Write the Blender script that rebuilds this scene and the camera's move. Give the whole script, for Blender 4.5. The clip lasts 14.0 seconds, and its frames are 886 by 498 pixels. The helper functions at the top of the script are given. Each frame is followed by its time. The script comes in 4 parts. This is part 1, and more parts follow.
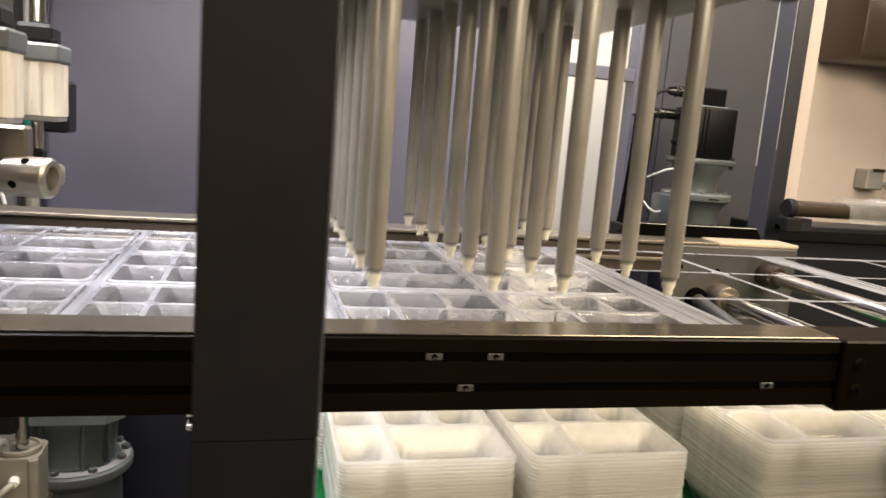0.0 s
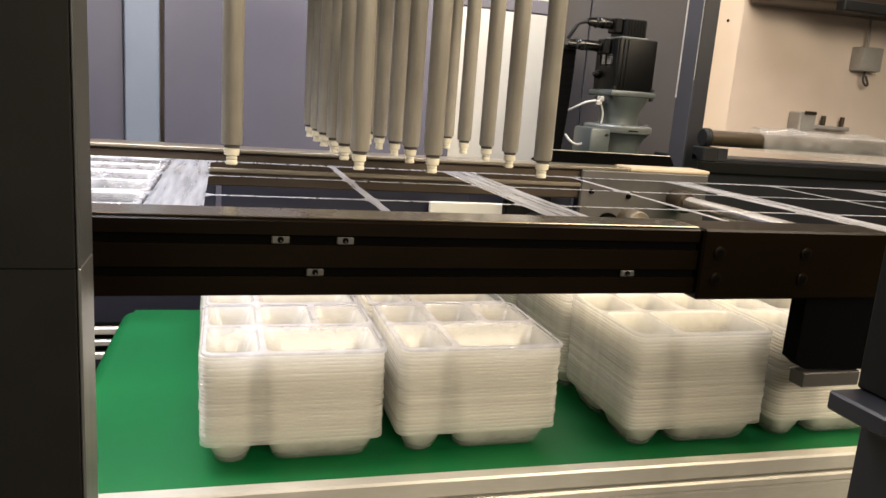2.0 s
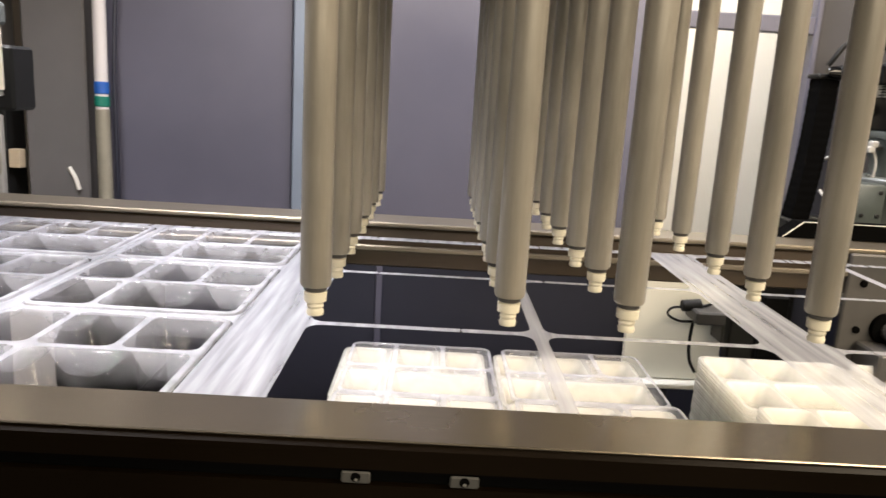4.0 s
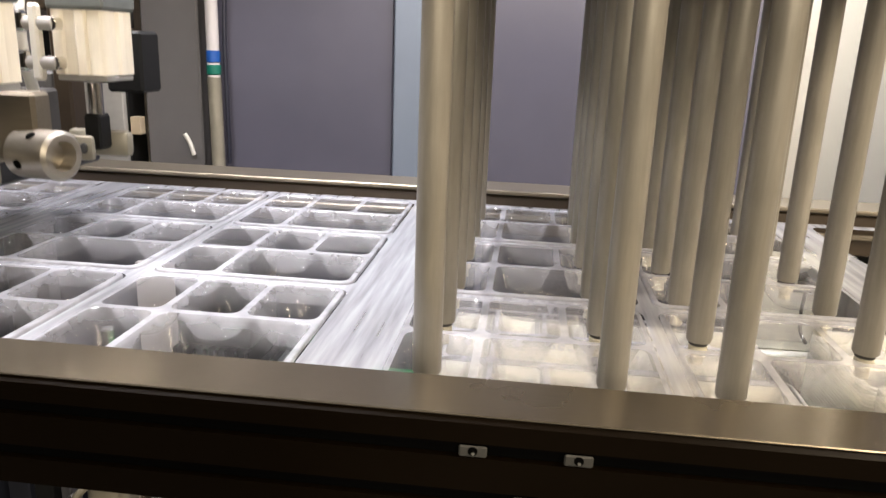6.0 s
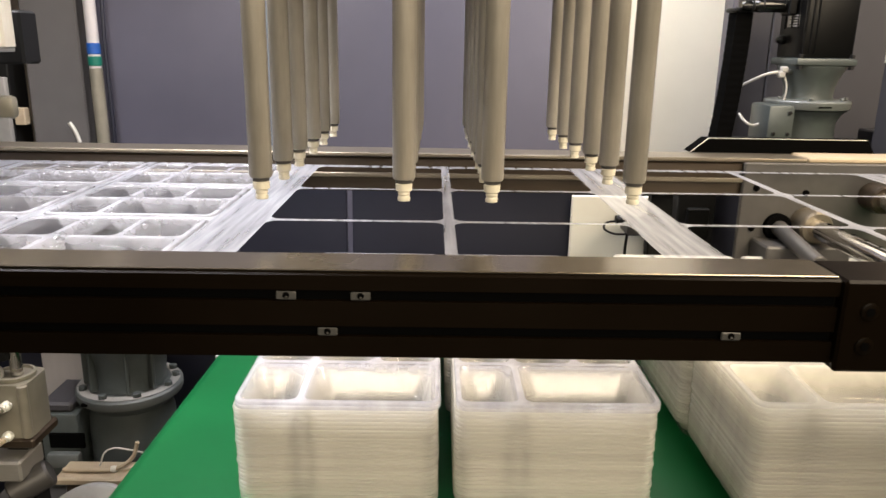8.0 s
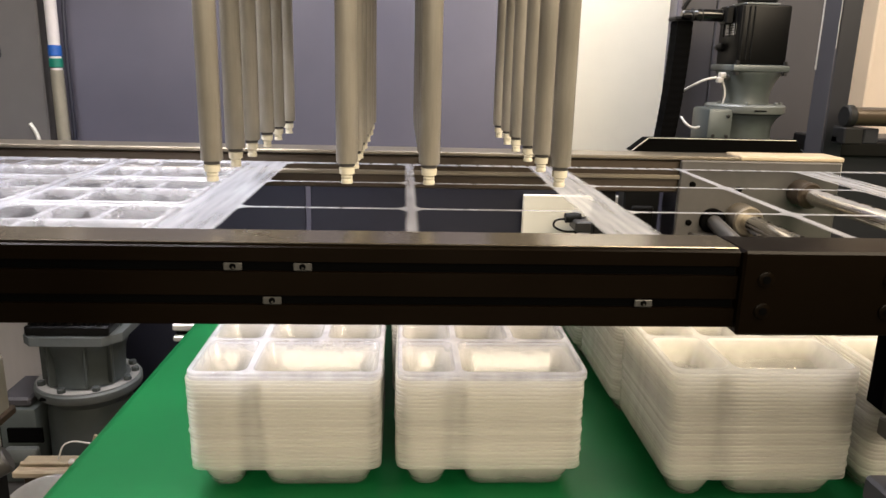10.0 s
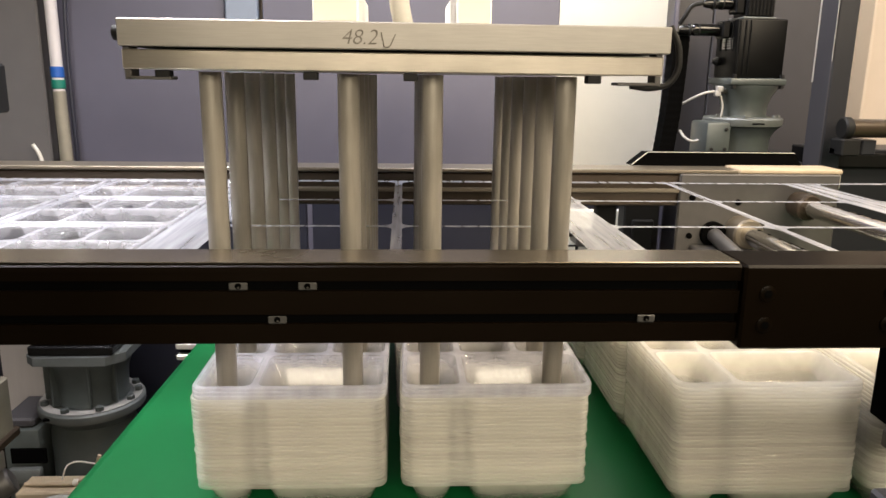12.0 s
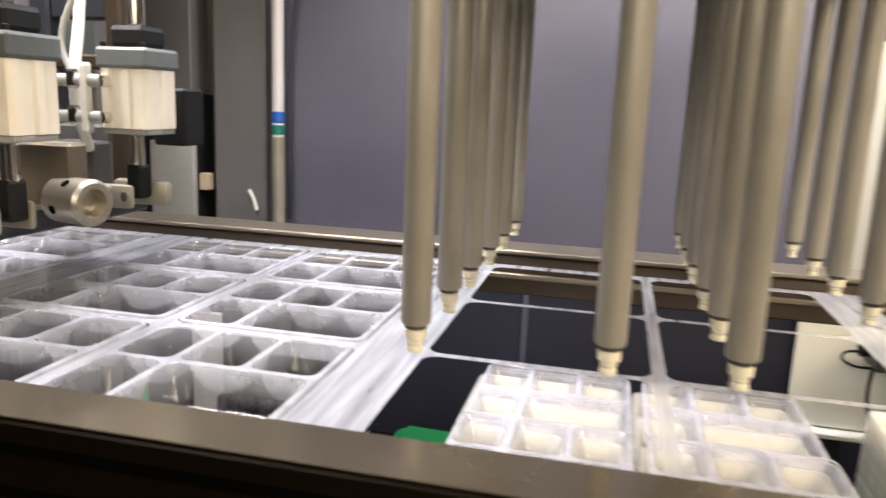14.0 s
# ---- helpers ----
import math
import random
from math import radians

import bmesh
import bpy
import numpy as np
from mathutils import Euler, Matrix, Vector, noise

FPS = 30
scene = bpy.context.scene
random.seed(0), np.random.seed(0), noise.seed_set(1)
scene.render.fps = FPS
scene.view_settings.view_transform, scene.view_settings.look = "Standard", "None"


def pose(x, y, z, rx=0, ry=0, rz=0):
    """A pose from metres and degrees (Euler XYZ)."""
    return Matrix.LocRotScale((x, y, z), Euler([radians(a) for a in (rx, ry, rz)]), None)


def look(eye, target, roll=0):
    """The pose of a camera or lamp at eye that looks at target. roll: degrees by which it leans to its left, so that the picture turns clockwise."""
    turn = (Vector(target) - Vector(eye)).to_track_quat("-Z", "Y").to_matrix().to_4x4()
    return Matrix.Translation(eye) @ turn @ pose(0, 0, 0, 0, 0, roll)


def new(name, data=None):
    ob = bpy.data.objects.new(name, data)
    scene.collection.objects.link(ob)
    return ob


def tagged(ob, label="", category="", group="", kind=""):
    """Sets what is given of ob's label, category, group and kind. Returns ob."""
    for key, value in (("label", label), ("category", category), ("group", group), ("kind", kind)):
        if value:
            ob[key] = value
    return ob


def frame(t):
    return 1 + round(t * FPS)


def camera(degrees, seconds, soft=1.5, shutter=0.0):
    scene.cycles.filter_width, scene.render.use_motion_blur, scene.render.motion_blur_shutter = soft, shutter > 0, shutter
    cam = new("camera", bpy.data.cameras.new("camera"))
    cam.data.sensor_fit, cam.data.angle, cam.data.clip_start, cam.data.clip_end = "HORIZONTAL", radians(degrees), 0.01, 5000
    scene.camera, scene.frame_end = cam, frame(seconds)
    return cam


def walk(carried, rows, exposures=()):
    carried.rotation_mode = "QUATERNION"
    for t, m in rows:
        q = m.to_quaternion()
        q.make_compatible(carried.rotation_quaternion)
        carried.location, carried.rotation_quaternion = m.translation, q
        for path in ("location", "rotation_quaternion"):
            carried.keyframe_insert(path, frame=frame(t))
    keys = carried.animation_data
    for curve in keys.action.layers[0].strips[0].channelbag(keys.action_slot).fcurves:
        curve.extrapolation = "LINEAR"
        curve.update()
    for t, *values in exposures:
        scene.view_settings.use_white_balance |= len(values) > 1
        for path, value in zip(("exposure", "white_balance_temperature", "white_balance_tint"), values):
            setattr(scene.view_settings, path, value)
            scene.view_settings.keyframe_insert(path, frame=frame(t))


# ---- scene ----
cam = camera(62.0, 14.0, shutter=0.4)
PATH = [
    (0, (0.036, 0.026, 1.434), (0.523, 1.939, 1.111), 4.6),
    (0.5, (0.138, -0.011, 1.417), (0.592, 1.907, 1.079), 3.7),
    (1, (0.166, -0.001, 1.339), (0.7, 1.884, 0.937), 2.9),
    (1.5, (0.175, -0.021, 1.336), (0.75, 1.847, 0.91), 3.4),
    (2, (0.18, -0.023, 1.344), (0.753, 1.851, 0.939), 4.3),
    (2.5, (0.194, -0.014, 1.35), (0.735, 1.87, 0.954), 5.2),
    (3, (0.215, 0.035, 1.367), (0.696, 1.934, 0.964), 5.7),
    (3.5, (0.259, 0.177, 1.406), (0.585, 2.11, 1.01), 5.8),
    (4, (0.29, 0.372, 1.433), (0.321, 2.329, 1.019), 3.4),
    (6.5, (0.269, 0.362, 1.452), (0.056, 2.273, 0.902), 2.1),
    (7, (0.294, 0.256, 1.433), (0.198, 2.182, 0.902), 2.7),
    (7.5, (0.364, 0.159, 1.414), (0.331, 2.082, 0.865), 0.9),
    (8, (0.397, 0.124, 1.414), (0.424, 2.053, 0.887), 1.0),
    (8.5, (0.409, 0.084, 1.397), (0.473, 2.018, 0.893), 1.7),
    (9, (0.42, 0.053, 1.39), (0.502, 1.987, 0.889), 1.8),
    (11.5, (0.439, 0.046, 1.393), (0.567, 1.987, 0.929), 1.0),
    (12, (0.43, 0.043, 1.396), (0.538, 1.987, 0.941), 0.8),
    (12.5, (0.423, 0.041, 1.4), (0.514, 1.989, 0.955), 1.2),
    (13, (0.429, 0.063, 1.415), (0.466, 2.018, 0.996), 2.0),
    (13.5, (0.417, 0.189, 1.439), (0.253, 2.144, 1.055), 3.0),
    (13.8, (0.388, 0.31, 1.451), (0.057, 2.24, 1.078), 2.8),
    (14, (0.354, 0.383, 1.458), (-0.086, 2.297, 1.064), 2.3),
]
walk(cam, [(t, look(eye, target, roll)) for t, eye, target, roll in PATH])

# ---- world and light ----
world = bpy.data.worlds.new("world")
scene.world = world
world.use_nodes = True
world.node_tree.nodes["Background"].inputs[0].default_value = (0.62, 0.66, 0.75, 1)
world.node_tree.nodes["Background"].inputs[1].default_value = 0.02


def area_lamp(name, eye, target, sx, sy, power, colour, spread=180):
    data = bpy.data.lights.new(name, "AREA")
    data.shape, data.size, data.size_y, data.energy, data.color = "RECTANGLE", sx, sy, power, colour
    data.spread = math.radians(spread)
    ob = new(name, data)
    ob.matrix_world = look(eye, target)
    return tagged(ob, kind="structure")


area_lamp("machine_light_cool", (-0.40, 1.20, 2.35), (-0.15, 1.25, 1.1), 0.4, 0.9, 49, (0.965, 0.92, 0.94), 130)
area_lamp("machine_light_warm", (1.75, 0.7, 2.45), (1.2, 1.15, 0.9), 1.6, 0.8, 66, (1.0, 0.82, 0.6))
area_lamp("machine_light_rear", (0.72, 1.98, 2.5), (0.72, 2.3, 1.3), 0.9, 0.2, 36, (0.93, 0.92, 1.0))
area_lamp("hall_light", (0.9, -2.5, 2.75), (0.6, 1.1, 0.9), 3.6, 1.7, 182, (1.0, 0.86, 0.66))
area_lamp("bay_light", (2.75, 2.5, 2.5), (2.75, 3.2, 1.4), 1.2, 0.3, 13, (1.0, 0.88, 0.8))
area_lamp("passage_light", (1.1, 2.62, 2.45), (1.1, 3.0, 1.0), 0.9, 0.25, 16, (1.0, 0.91, 0.75))
scene.view_settings.exposure = 0.0


# ---- materials ----
def material(name, colour, rough=0.5, metal=0.0, scale=30.0, vary=0.12, bump=0.05, stretch=(1, 1, 1), stain=0.15, coat=0.0, spec=0.5):
    """Principled paint or metal with grain at two scales and fine relief."""
    m = bpy.data.materials.new(name)
    m.use_nodes = True
    nt = m.node_tree
    n, l = nt.nodes, nt.links
    b = n["Principled BSDF"]
    tc = n.new("ShaderNodeTexCoord")
    mp = n.new("ShaderNodeMapping")
    mp.inputs["Scale"].default_value = stretch
    l.new(tc.outputs["Object"], mp.inputs["Vector"])
    fine = n.new("ShaderNodeTexNoise")
    fine.inputs["Scale"].default_value, fine.inputs["Detail"].default_value = scale, 6
    l.new(mp.outputs["Vector"], fine.inputs["Vector"])
    wide = n.new("ShaderNodeTexNoise")
    wide.inputs["Scale"].default_value, wide.inputs["Detail"].default_value = scale * 0.11, 4
    l.new(tc.outputs["Object"], wide.inputs["Vector"])
    mixn = n.new("ShaderNodeMix")
    mixn.data_type = "RGBA"
    mixn.inputs[6].default_value = tuple(c * (1 - vary) for c in colour) + (1,)
    mixn.inputs[7].default_value = tuple(min(1, c * (1 + vary)) for c in colour) + (1,)
    l.new(fine.outputs["Fac"], mixn.inputs[0])
    mixw = n.new("ShaderNodeMix")
    mixw.data_type, mixw.blend_type = "RGBA", "MULTIPLY"
    ramp = n.new("ShaderNodeMapRange")
    ramp.inputs[1].default_value, ramp.inputs[2].default_value = 0.35, 0.65
    ramp.inputs[3].default_value, ramp.inputs[4].default_value = 1 - stain, 1.0
    l.new(wide.outputs["Fac"], ramp.inputs[0])
    mixw.inputs[0].default_value = 1.0
    l.new(mixn.outputs[2], mixw.inputs[6])
    l.new(ramp.outputs[0], mixw.inputs[7])
    l.new(mixw.outputs[2], b.inputs["Base Color"])
    rr = n.new("ShaderNodeMapRange")
    rr.inputs[3].default_value, rr.inputs[4].default_value = max(0.02, rough - 0.1), min(1, rough + 0.1)
    l.new(wide.outputs["Fac"], rr.inputs[0])
    l.new(rr.outputs[0], b.inputs["Roughness"])
    b.inputs["Metallic"].default_value = metal
    b.inputs["Coat Weight"].default_value = coat
    b.inputs["Specular IOR Level"].default_value = spec
    bp = n.new("ShaderNodeBump")
    bp.inputs["Strength"].default_value, bp.inputs["Distance"].default_value = bump, 0.002
    l.new(fine.outputs["Fac"], bp.inputs["Height"])
    l.new(bp.outputs["Normal"], b.inputs["Normal"])
    return m


def film_plastic(name, colour, clear, rough=0.22, through_light=0.45, stretch=(1, 1, 1), bump=0.12, spread=0.08, thin=0.0, vary=0.0):
    """Milky translucent polypropylene: part clear, part scattering, glossy."""
    m = bpy.data.materials.new(name)
    m.use_nodes = True
    nt = m.node_tree
    n, l = nt.nodes, nt.links
    n.remove(n["Principled BSDF"])
    out = n["Material Output"]
    tc = n.new("ShaderNodeTexCoord")
    mp = n.new("ShaderNodeMapping")
    mp.inputs["Scale"].default_value = stretch
    l.new(tc.outputs["Object"], mp.inputs["Vector"])
    nz = n.new("ShaderNodeTexNoise")
    nz.inputs["Scale"].default_value, nz.inputs["Detail"].default_value = 35, 4
    l.new(mp.outputs["Vector"], nz.inputs["Vector"])
    bp = n.new("ShaderNodeBump")
    bp.inputs["Strength"].default_value, bp.inputs["Distance"].default_value = bump, 0.003
    l.new(nz.outputs["Fac"], bp.inputs["Height"])
    dif = n.new("ShaderNodeBsdfDiffuse")
    tra = n.new("ShaderNodeBsdfTranslucent")
    glo = n.new("ShaderNodeBsdfGlossy")
    cle = n.new("ShaderNodeBsdfTransparent")
    for node in (dif, tra):
        node.inputs[0].default_value = colour + (1,)
    glo.inputs["Roughness"].default_value = rough
    for node in (dif, tra, glo):
        l.new(bp.outputs["Normal"], node.inputs["Normal"])
    body = n.new("ShaderNodeMixShader")
    body.inputs[0].default_value = through_light
    l.new(dif.outputs[0], body.inputs[1])
    l.new(tra.outputs[0], body.inputs[2])
    veil = n.new("ShaderNodeMixShader")
    mr = n.new("ShaderNodeMapRange")
    mr.inputs[1].default_value, mr.inputs[2].default_value = 0.3, 0.7
    mr.inputs[3].default_value, mr.inputs[4].default_value = clear - spread, clear + spread
    l.new(nz.outputs["Fac"], mr.inputs[0])
    # drawn film is thinner at the bottom of a compartment
    sp = n.new("ShaderNodeSeparateXYZ")
    l.new(tc.outputs["Object"], sp.inputs[0])
    dp = n.new("ShaderNodeMapRange")
    dp.inputs[1].default_value, dp.inputs[2].default_value = -0.006, -0.041
    dp.inputs[3].default_value, dp.inputs[4].default_value = 0.0, thin
    l.new(sp.outputs[2], dp.inputs[0])
    oi = n.new("ShaderNodeObjectInfo")
    va = n.new("ShaderNodeMapRange")
    va.inputs[3].default_value, va.inputs[4].default_value = -vary, vary
    l.new(oi.outputs["Random"], va.inputs[0])
    s1 = n.new("ShaderNodeMath")
    s2 = n.new("ShaderNodeMath")
    s2.use_clamp = True
    l.new(mr.outputs[0], s1.inputs[0])
    l.new(dp.outputs[0], s1.inputs[1])
    l.new(s1.outputs[0], s2.inputs[0])
    l.new(va.outputs[0], s2.inputs[1])
    l.new(s2.outputs[0], veil.inputs[0])
    l.new(body.outputs[0], veil.inputs[1])
    l.new(cle.outputs[0], veil.inputs[2])
    lw = n.new("ShaderNodeLayerWeight")
    lw.inputs["Blend"].default_value = 0.5
    l.new(bp.outputs["Normal"], lw.inputs["Normal"])
    pw = n.new("ShaderNodeMath")
    pw.operation = "POWER"
    pw.inputs[1].default_value = 4.0
    l.new(lw.outputs["Facing"], pw.inputs[0])
    fr = n.new("ShaderNodeMath")
    fr.operation = "MULTIPLY_ADD"
    fr.inputs[1].default_value, fr.inputs[2].default_value = 0.5, 0.035
    l.new(pw.outputs[0], fr.inputs[0])
    top = n.new("ShaderNodeMixShader")
    l.new(fr.outputs[0], top.inputs[0])
    l.new(veil.outputs[0], top.inputs[1])
    l.new(glo.outputs[0], top.inputs[2])
    l.new(top.outputs[0], out.inputs[0])
    return m


M = {
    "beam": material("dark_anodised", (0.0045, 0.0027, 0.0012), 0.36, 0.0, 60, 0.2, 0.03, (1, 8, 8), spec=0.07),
    # paler and warmer than the beam: the top's reflected light is in this colour
    "beam_top": material("brushed_top_sheen", (0.25, 0.215, 0.165), 0.24, 0.85, 70, 0.12, 0.03, (0.4, 8, 8)),
    "slot": material("slot_black", (0.0015, 0.0015, 0.0015), 0.9, 0.0, 60, 0.2, spec=0.03),
    "nut": material("zinc_nut", (0.06, 0.059, 0.056), 0.5, 0.2, 80, 0.2),
    "post": material("black_paint", (0.009, 0.009, 0.0084), 0.55, 0.0, 25, 0.25, 0.06, spec=0.1),
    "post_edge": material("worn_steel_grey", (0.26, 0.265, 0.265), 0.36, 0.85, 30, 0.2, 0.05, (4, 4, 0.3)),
    # same steel as post_edge, darkened for what its upper part reflects
    "edge_dark": material("steel_edge_dark_reflection", (0.055, 0.058, 0.06), 0.45, 0.3, 30, 0.2, 0.05, (4, 4, 0.3)),
    "panel": material("violet_grey_panel", (0.092, 0.089, 0.118), 0.4, 0.1, 14, 0.06, 0.03, stain=0.2),
    "panel_strip": material("blue_grey_strip", (0.17, 0.2, 0.25), 0.45, 0.15, 14, 0.06, 0.03),
    "navy": material("dark_navy_panel", (0.014, 0.015, 0.026), 0.45, 0.1, 20, 0.12),
    "grey_col": material("light_grey_paint", (0.115, 0.109, 0.108), 0.5, 0.1, 18, 0.1),
    "charcoal": material("charcoal_paint", (0.017, 0.018, 0.023), 0.42, 0.1, 20, 0.12),
    "grey_dark": material("grey_violet_cover", (0.052, 0.05, 0.056), 0.5, 0.1, 16, 0.08, 0.03),
    "white": material("white_paint", (0.76, 0.73, 0.65), 0.55, 0.0, 12, 0.04, 0.03, stain=0.06),
    "pipe": material("dull_white_pipe", (0.5, 0.47, 0.46), 0.4, 0.0, 14, 0.08, 0.03, (4, 4, 0.5), stain=0.2),
    "ivory": material("ivory_plate", (0.78, 0.77, 0.68), 0.55, 0.0, 12, 0.05, 0.03, stain=0.1),
    "cream": material("cream_wall", (0.72, 0.62, 0.54), 0.7, 0.0, 9, 0.05, 0.05, stain=0.14),
    "alu": material("machined_aluminium", (0.45, 0.415, 0.355), 0.33, 0.85, 90, 0.12, 0.05, (0.6, 8, 8)),
    "alu_face": material("milled_aluminium_face", (0.33, 0.315, 0.29), 0.45, 0.4, 90, 0.12, 0.05, (0.4, 8, 8), stain=0.12),
    "alu_cyl": material("cylinder_aluminium", (0.84, 0.77, 0.63), 0.42, 0.15, 70, 0.08, 0.04, (6, 6, 0.5)),
    "rod": material("grey_tube", (0.35, 0.325, 0.28), 0.36, 0.35, 60, 0.13, 0.05, (6, 6, 0.5), stain=0.26),
    "tip": material("suction_tip", (0.66, 0.62, 0.5), 0.4, 0.0, 50, 0.1),
    "rubber": material("black_rubber", (0.006, 0.006, 0.006), 0.6, 0.0, 50, 0.2, spec=0.25),
    "belt": material("green_belt", (0.005, 0.112, 0.031), 0.4, 0.0, 8, 0.12, 0.03, stain=0.3, spec=0.22),
    "profile": material("aluminium_profile", (0.6, 0.58, 0.52), 0.4, 0.45, 70, 0.1, 0.04, (0.5, 8, 8)),
    "steel": material("polished_shaft", (0.7, 0.68, 0.64), 0.15, 1.0, 80, 0.08, 0.02, (8, 0.6, 8)),
    "plate": material("grey_steel_plate", (0.075, 0.071, 0.067), 0.45, 0.3, 40, 0.15, 0.05),
    "motor": material("motor_black", (0.002, 0.002, 0.002), 0.42, 0.05, 60, 0.2, 0.1, spec=0.15),
    "gloss_black": material("glossy_black_plug", (0.003, 0.003, 0.003), 0.16, 0.0, 60, 0.15, 0.1, spec=0.5),
    "gear": material("grey_green_cast", (0.066, 0.077, 0.075), 0.42, 0.15, 45, 0.15, 0.12),
    "gear_face": material("worn_grey_flange", (0.13, 0.142, 0.138), 0.45, 0.2, 45, 0.2, 0.12, stain=0.3),
    "label": material("silver_label", (0.36, 0.35, 0.33), 0.5, 0.2, 60, 0.1),
    "brown": material("brown_rail", (0.05, 0.036, 0.023), 0.35, 0.4, 40, 0.15, 0.04, (0.5, 6, 6)),
    "rail_top": material("worn_rail_top", (0.22, 0.19, 0.145), 0.36, 0.7, 50, 0.15, 0.05, (0.4, 6, 6)),
    "satin": material("satin_aluminium", (0.3, 0.275, 0.215), 0.42, 0.3, 60, 0.12, 0.04, stain=0.3),
    "wood": material("tan_strip", (0.42, 0.34, 0.235), 0.6, 0.0, 40, 0.15),
    "cable": material("white_cable", (0.62, 0.6, 0.54), 0.5, 0.0, 60, 0.1),
    "blue": material("blue_tape", (0.012, 0.075, 0.3), 0.4, 0.0, 60, 0.1),
    "teal": material("green_tape", (0.006, 0.13, 0.09), 0.4, 0.0, 60, 0.1),
    "yellow": material("yellow_fitting", (0.62, 0.52, 0.06), 0.4, 0.0, 60, 0.1),
    "red": material("red_plastic", (0.5, 0.03, 0.02), 0.5, 0.0, 60, 0.1),
    "green": material("green_frame", (0.1, 0.28, 0.17), 0.5, 0.0, 40, 0.15),
    "concrete": material("shop_floor", (0.1, 0.1, 0.095), 0.6, 0.0, 6, 0.15, 0.1, stain=0.3),
    "ceil": material("dim_hall_paint", (0.13, 0.13, 0.125), 0.8, 0.0, 6, 0.06),
    "ink": material("pencil_mark", (0.13, 0.115, 0.095), 0.7, 0.0, 60, 0.1),
    "tray": film_plastic("clear_tray_plastic", (0.93, 0.93, 1.0), 0.74, 0.16, 0.6, bump=0.06, spread=0.05, thin=0.25, vary=0.04),
    "nested": film_plastic("milky_nested_plastic", (0.965, 0.945, 0.875), 0.44, 0.25, 0.48, bump=0.06, spread=0.05, thin=0.44, vary=0.03),
    "nested_rim": film_plastic("clear_nested_rim", (0.975, 0.96, 0.905), 0.63, 0.08, 0.55, (0.15, 1, 1), 0.05, 0.04, 0.0, 0.05),
    "rim": film_plastic("thick_rim_film", (0.9, 0.91, 1.0), 0.63, 0.1),
    "web": film_plastic("clear_film", (0.87, 0.89, 0.98), 0.57, 0.14, 0.45, (2.2, 0.12, 1), 0.6, 0.16),
    "loose_film": film_plastic("loose_thin_film", (0.8, 0.8, 0.8), 0.78),
}


# ---- mesh helpers ----
def link_mesh(name, bm, mat, parent=None, label="", smooth=True):
    me = bpy.data.meshes.new(name)
    bm.normal_update()
    bm.to_mesh(me)
    bm.free()
    me.materials.append(M[mat])
    if smooth:
        for p in me.polygons:
            p.use_smooth = True
        me.set_sharp_from_angle(angle=radians(35))
    ob = new(name, me)
    ob.parent = parent
    if label:
        ob["label"] = label
    return ob


def part(name, bm, mat, parent, label=""):
    return link_mesh(name, bm, mat, parent, label)


def thing(name, x, y, z, label, category, group="", kind=""):
    e = new(name)
    e.empty_display_size = 0.02
    e.location = (x, y, z)
    return tagged(e, label, category, group, kind)


def box(bm, x0, x1, y0, y1, z0, z1, bevel=0.0, seg=1):
    r = bmesh.ops.create_cube(bm, size=1.0, matrix=Matrix.Translation(((x0 + x1) / 2, (y0 + y1) / 2, (z0 + z1) / 2)) @ Matrix.Diagonal((x1 - x0, y1 - y0, z1 - z0, 1)))
    if bevel:
        vs = set(r["verts"])
        es = [e for e in bm.edges if e.verts[0] in vs and e.verts[1] in vs]
        bmesh.ops.bevel(bm, geom=es, offset=bevel, segments=seg, affect="EDGES", profile=0.5)
    return bm


def boxed(x0, x1, y0, y1, z0, z1, bevel=0.002, seg=1):
    return box(bmesh.new(), x0, x1, y0, y1, z0, z1, bevel, seg)


def turned(profile, seg=24, m=None, bm=None, closed=True):
    """A solid of revolution round z; profile: (radius, z) from one end to the other."""
    bm = bm or bmesh.new()
    m = m or Matrix.Identity(4)
    rings = []
    for r, z in profile:
        rings.append([bm.verts.new(m @ Vector((r * math.cos(a), r * math.sin(a), z))) for a in (2 * math.pi * i / seg for i in range(seg))])
    for a, b in zip(rings, rings[1:]):
        for i in range(seg):
            bm.faces.new((a[i], a[(i + 1) % seg], b[(i + 1) % seg], b[i]))
    if closed:
        bm.faces.new(rings[0][::-1])
        bm.faces.new(rings[-1])
    bmesh.ops.recalc_face_normals(bm, faces=bm.faces)
    return bm


def rod_between(p, q, r, seg=16, bm=None):
    p, q = Vector(p), Vector(q)
    m = Matrix.Translation(p) @ (q - p).to_track_quat("Z", "Y").to_matrix().to_4x4()
    d = (q - p).length
    c = min(0.15 * r, d * 0.2)
    return turned([(r - c, 0), (r, c), (r, d - c), (r - c, d)], seg, m, bm)


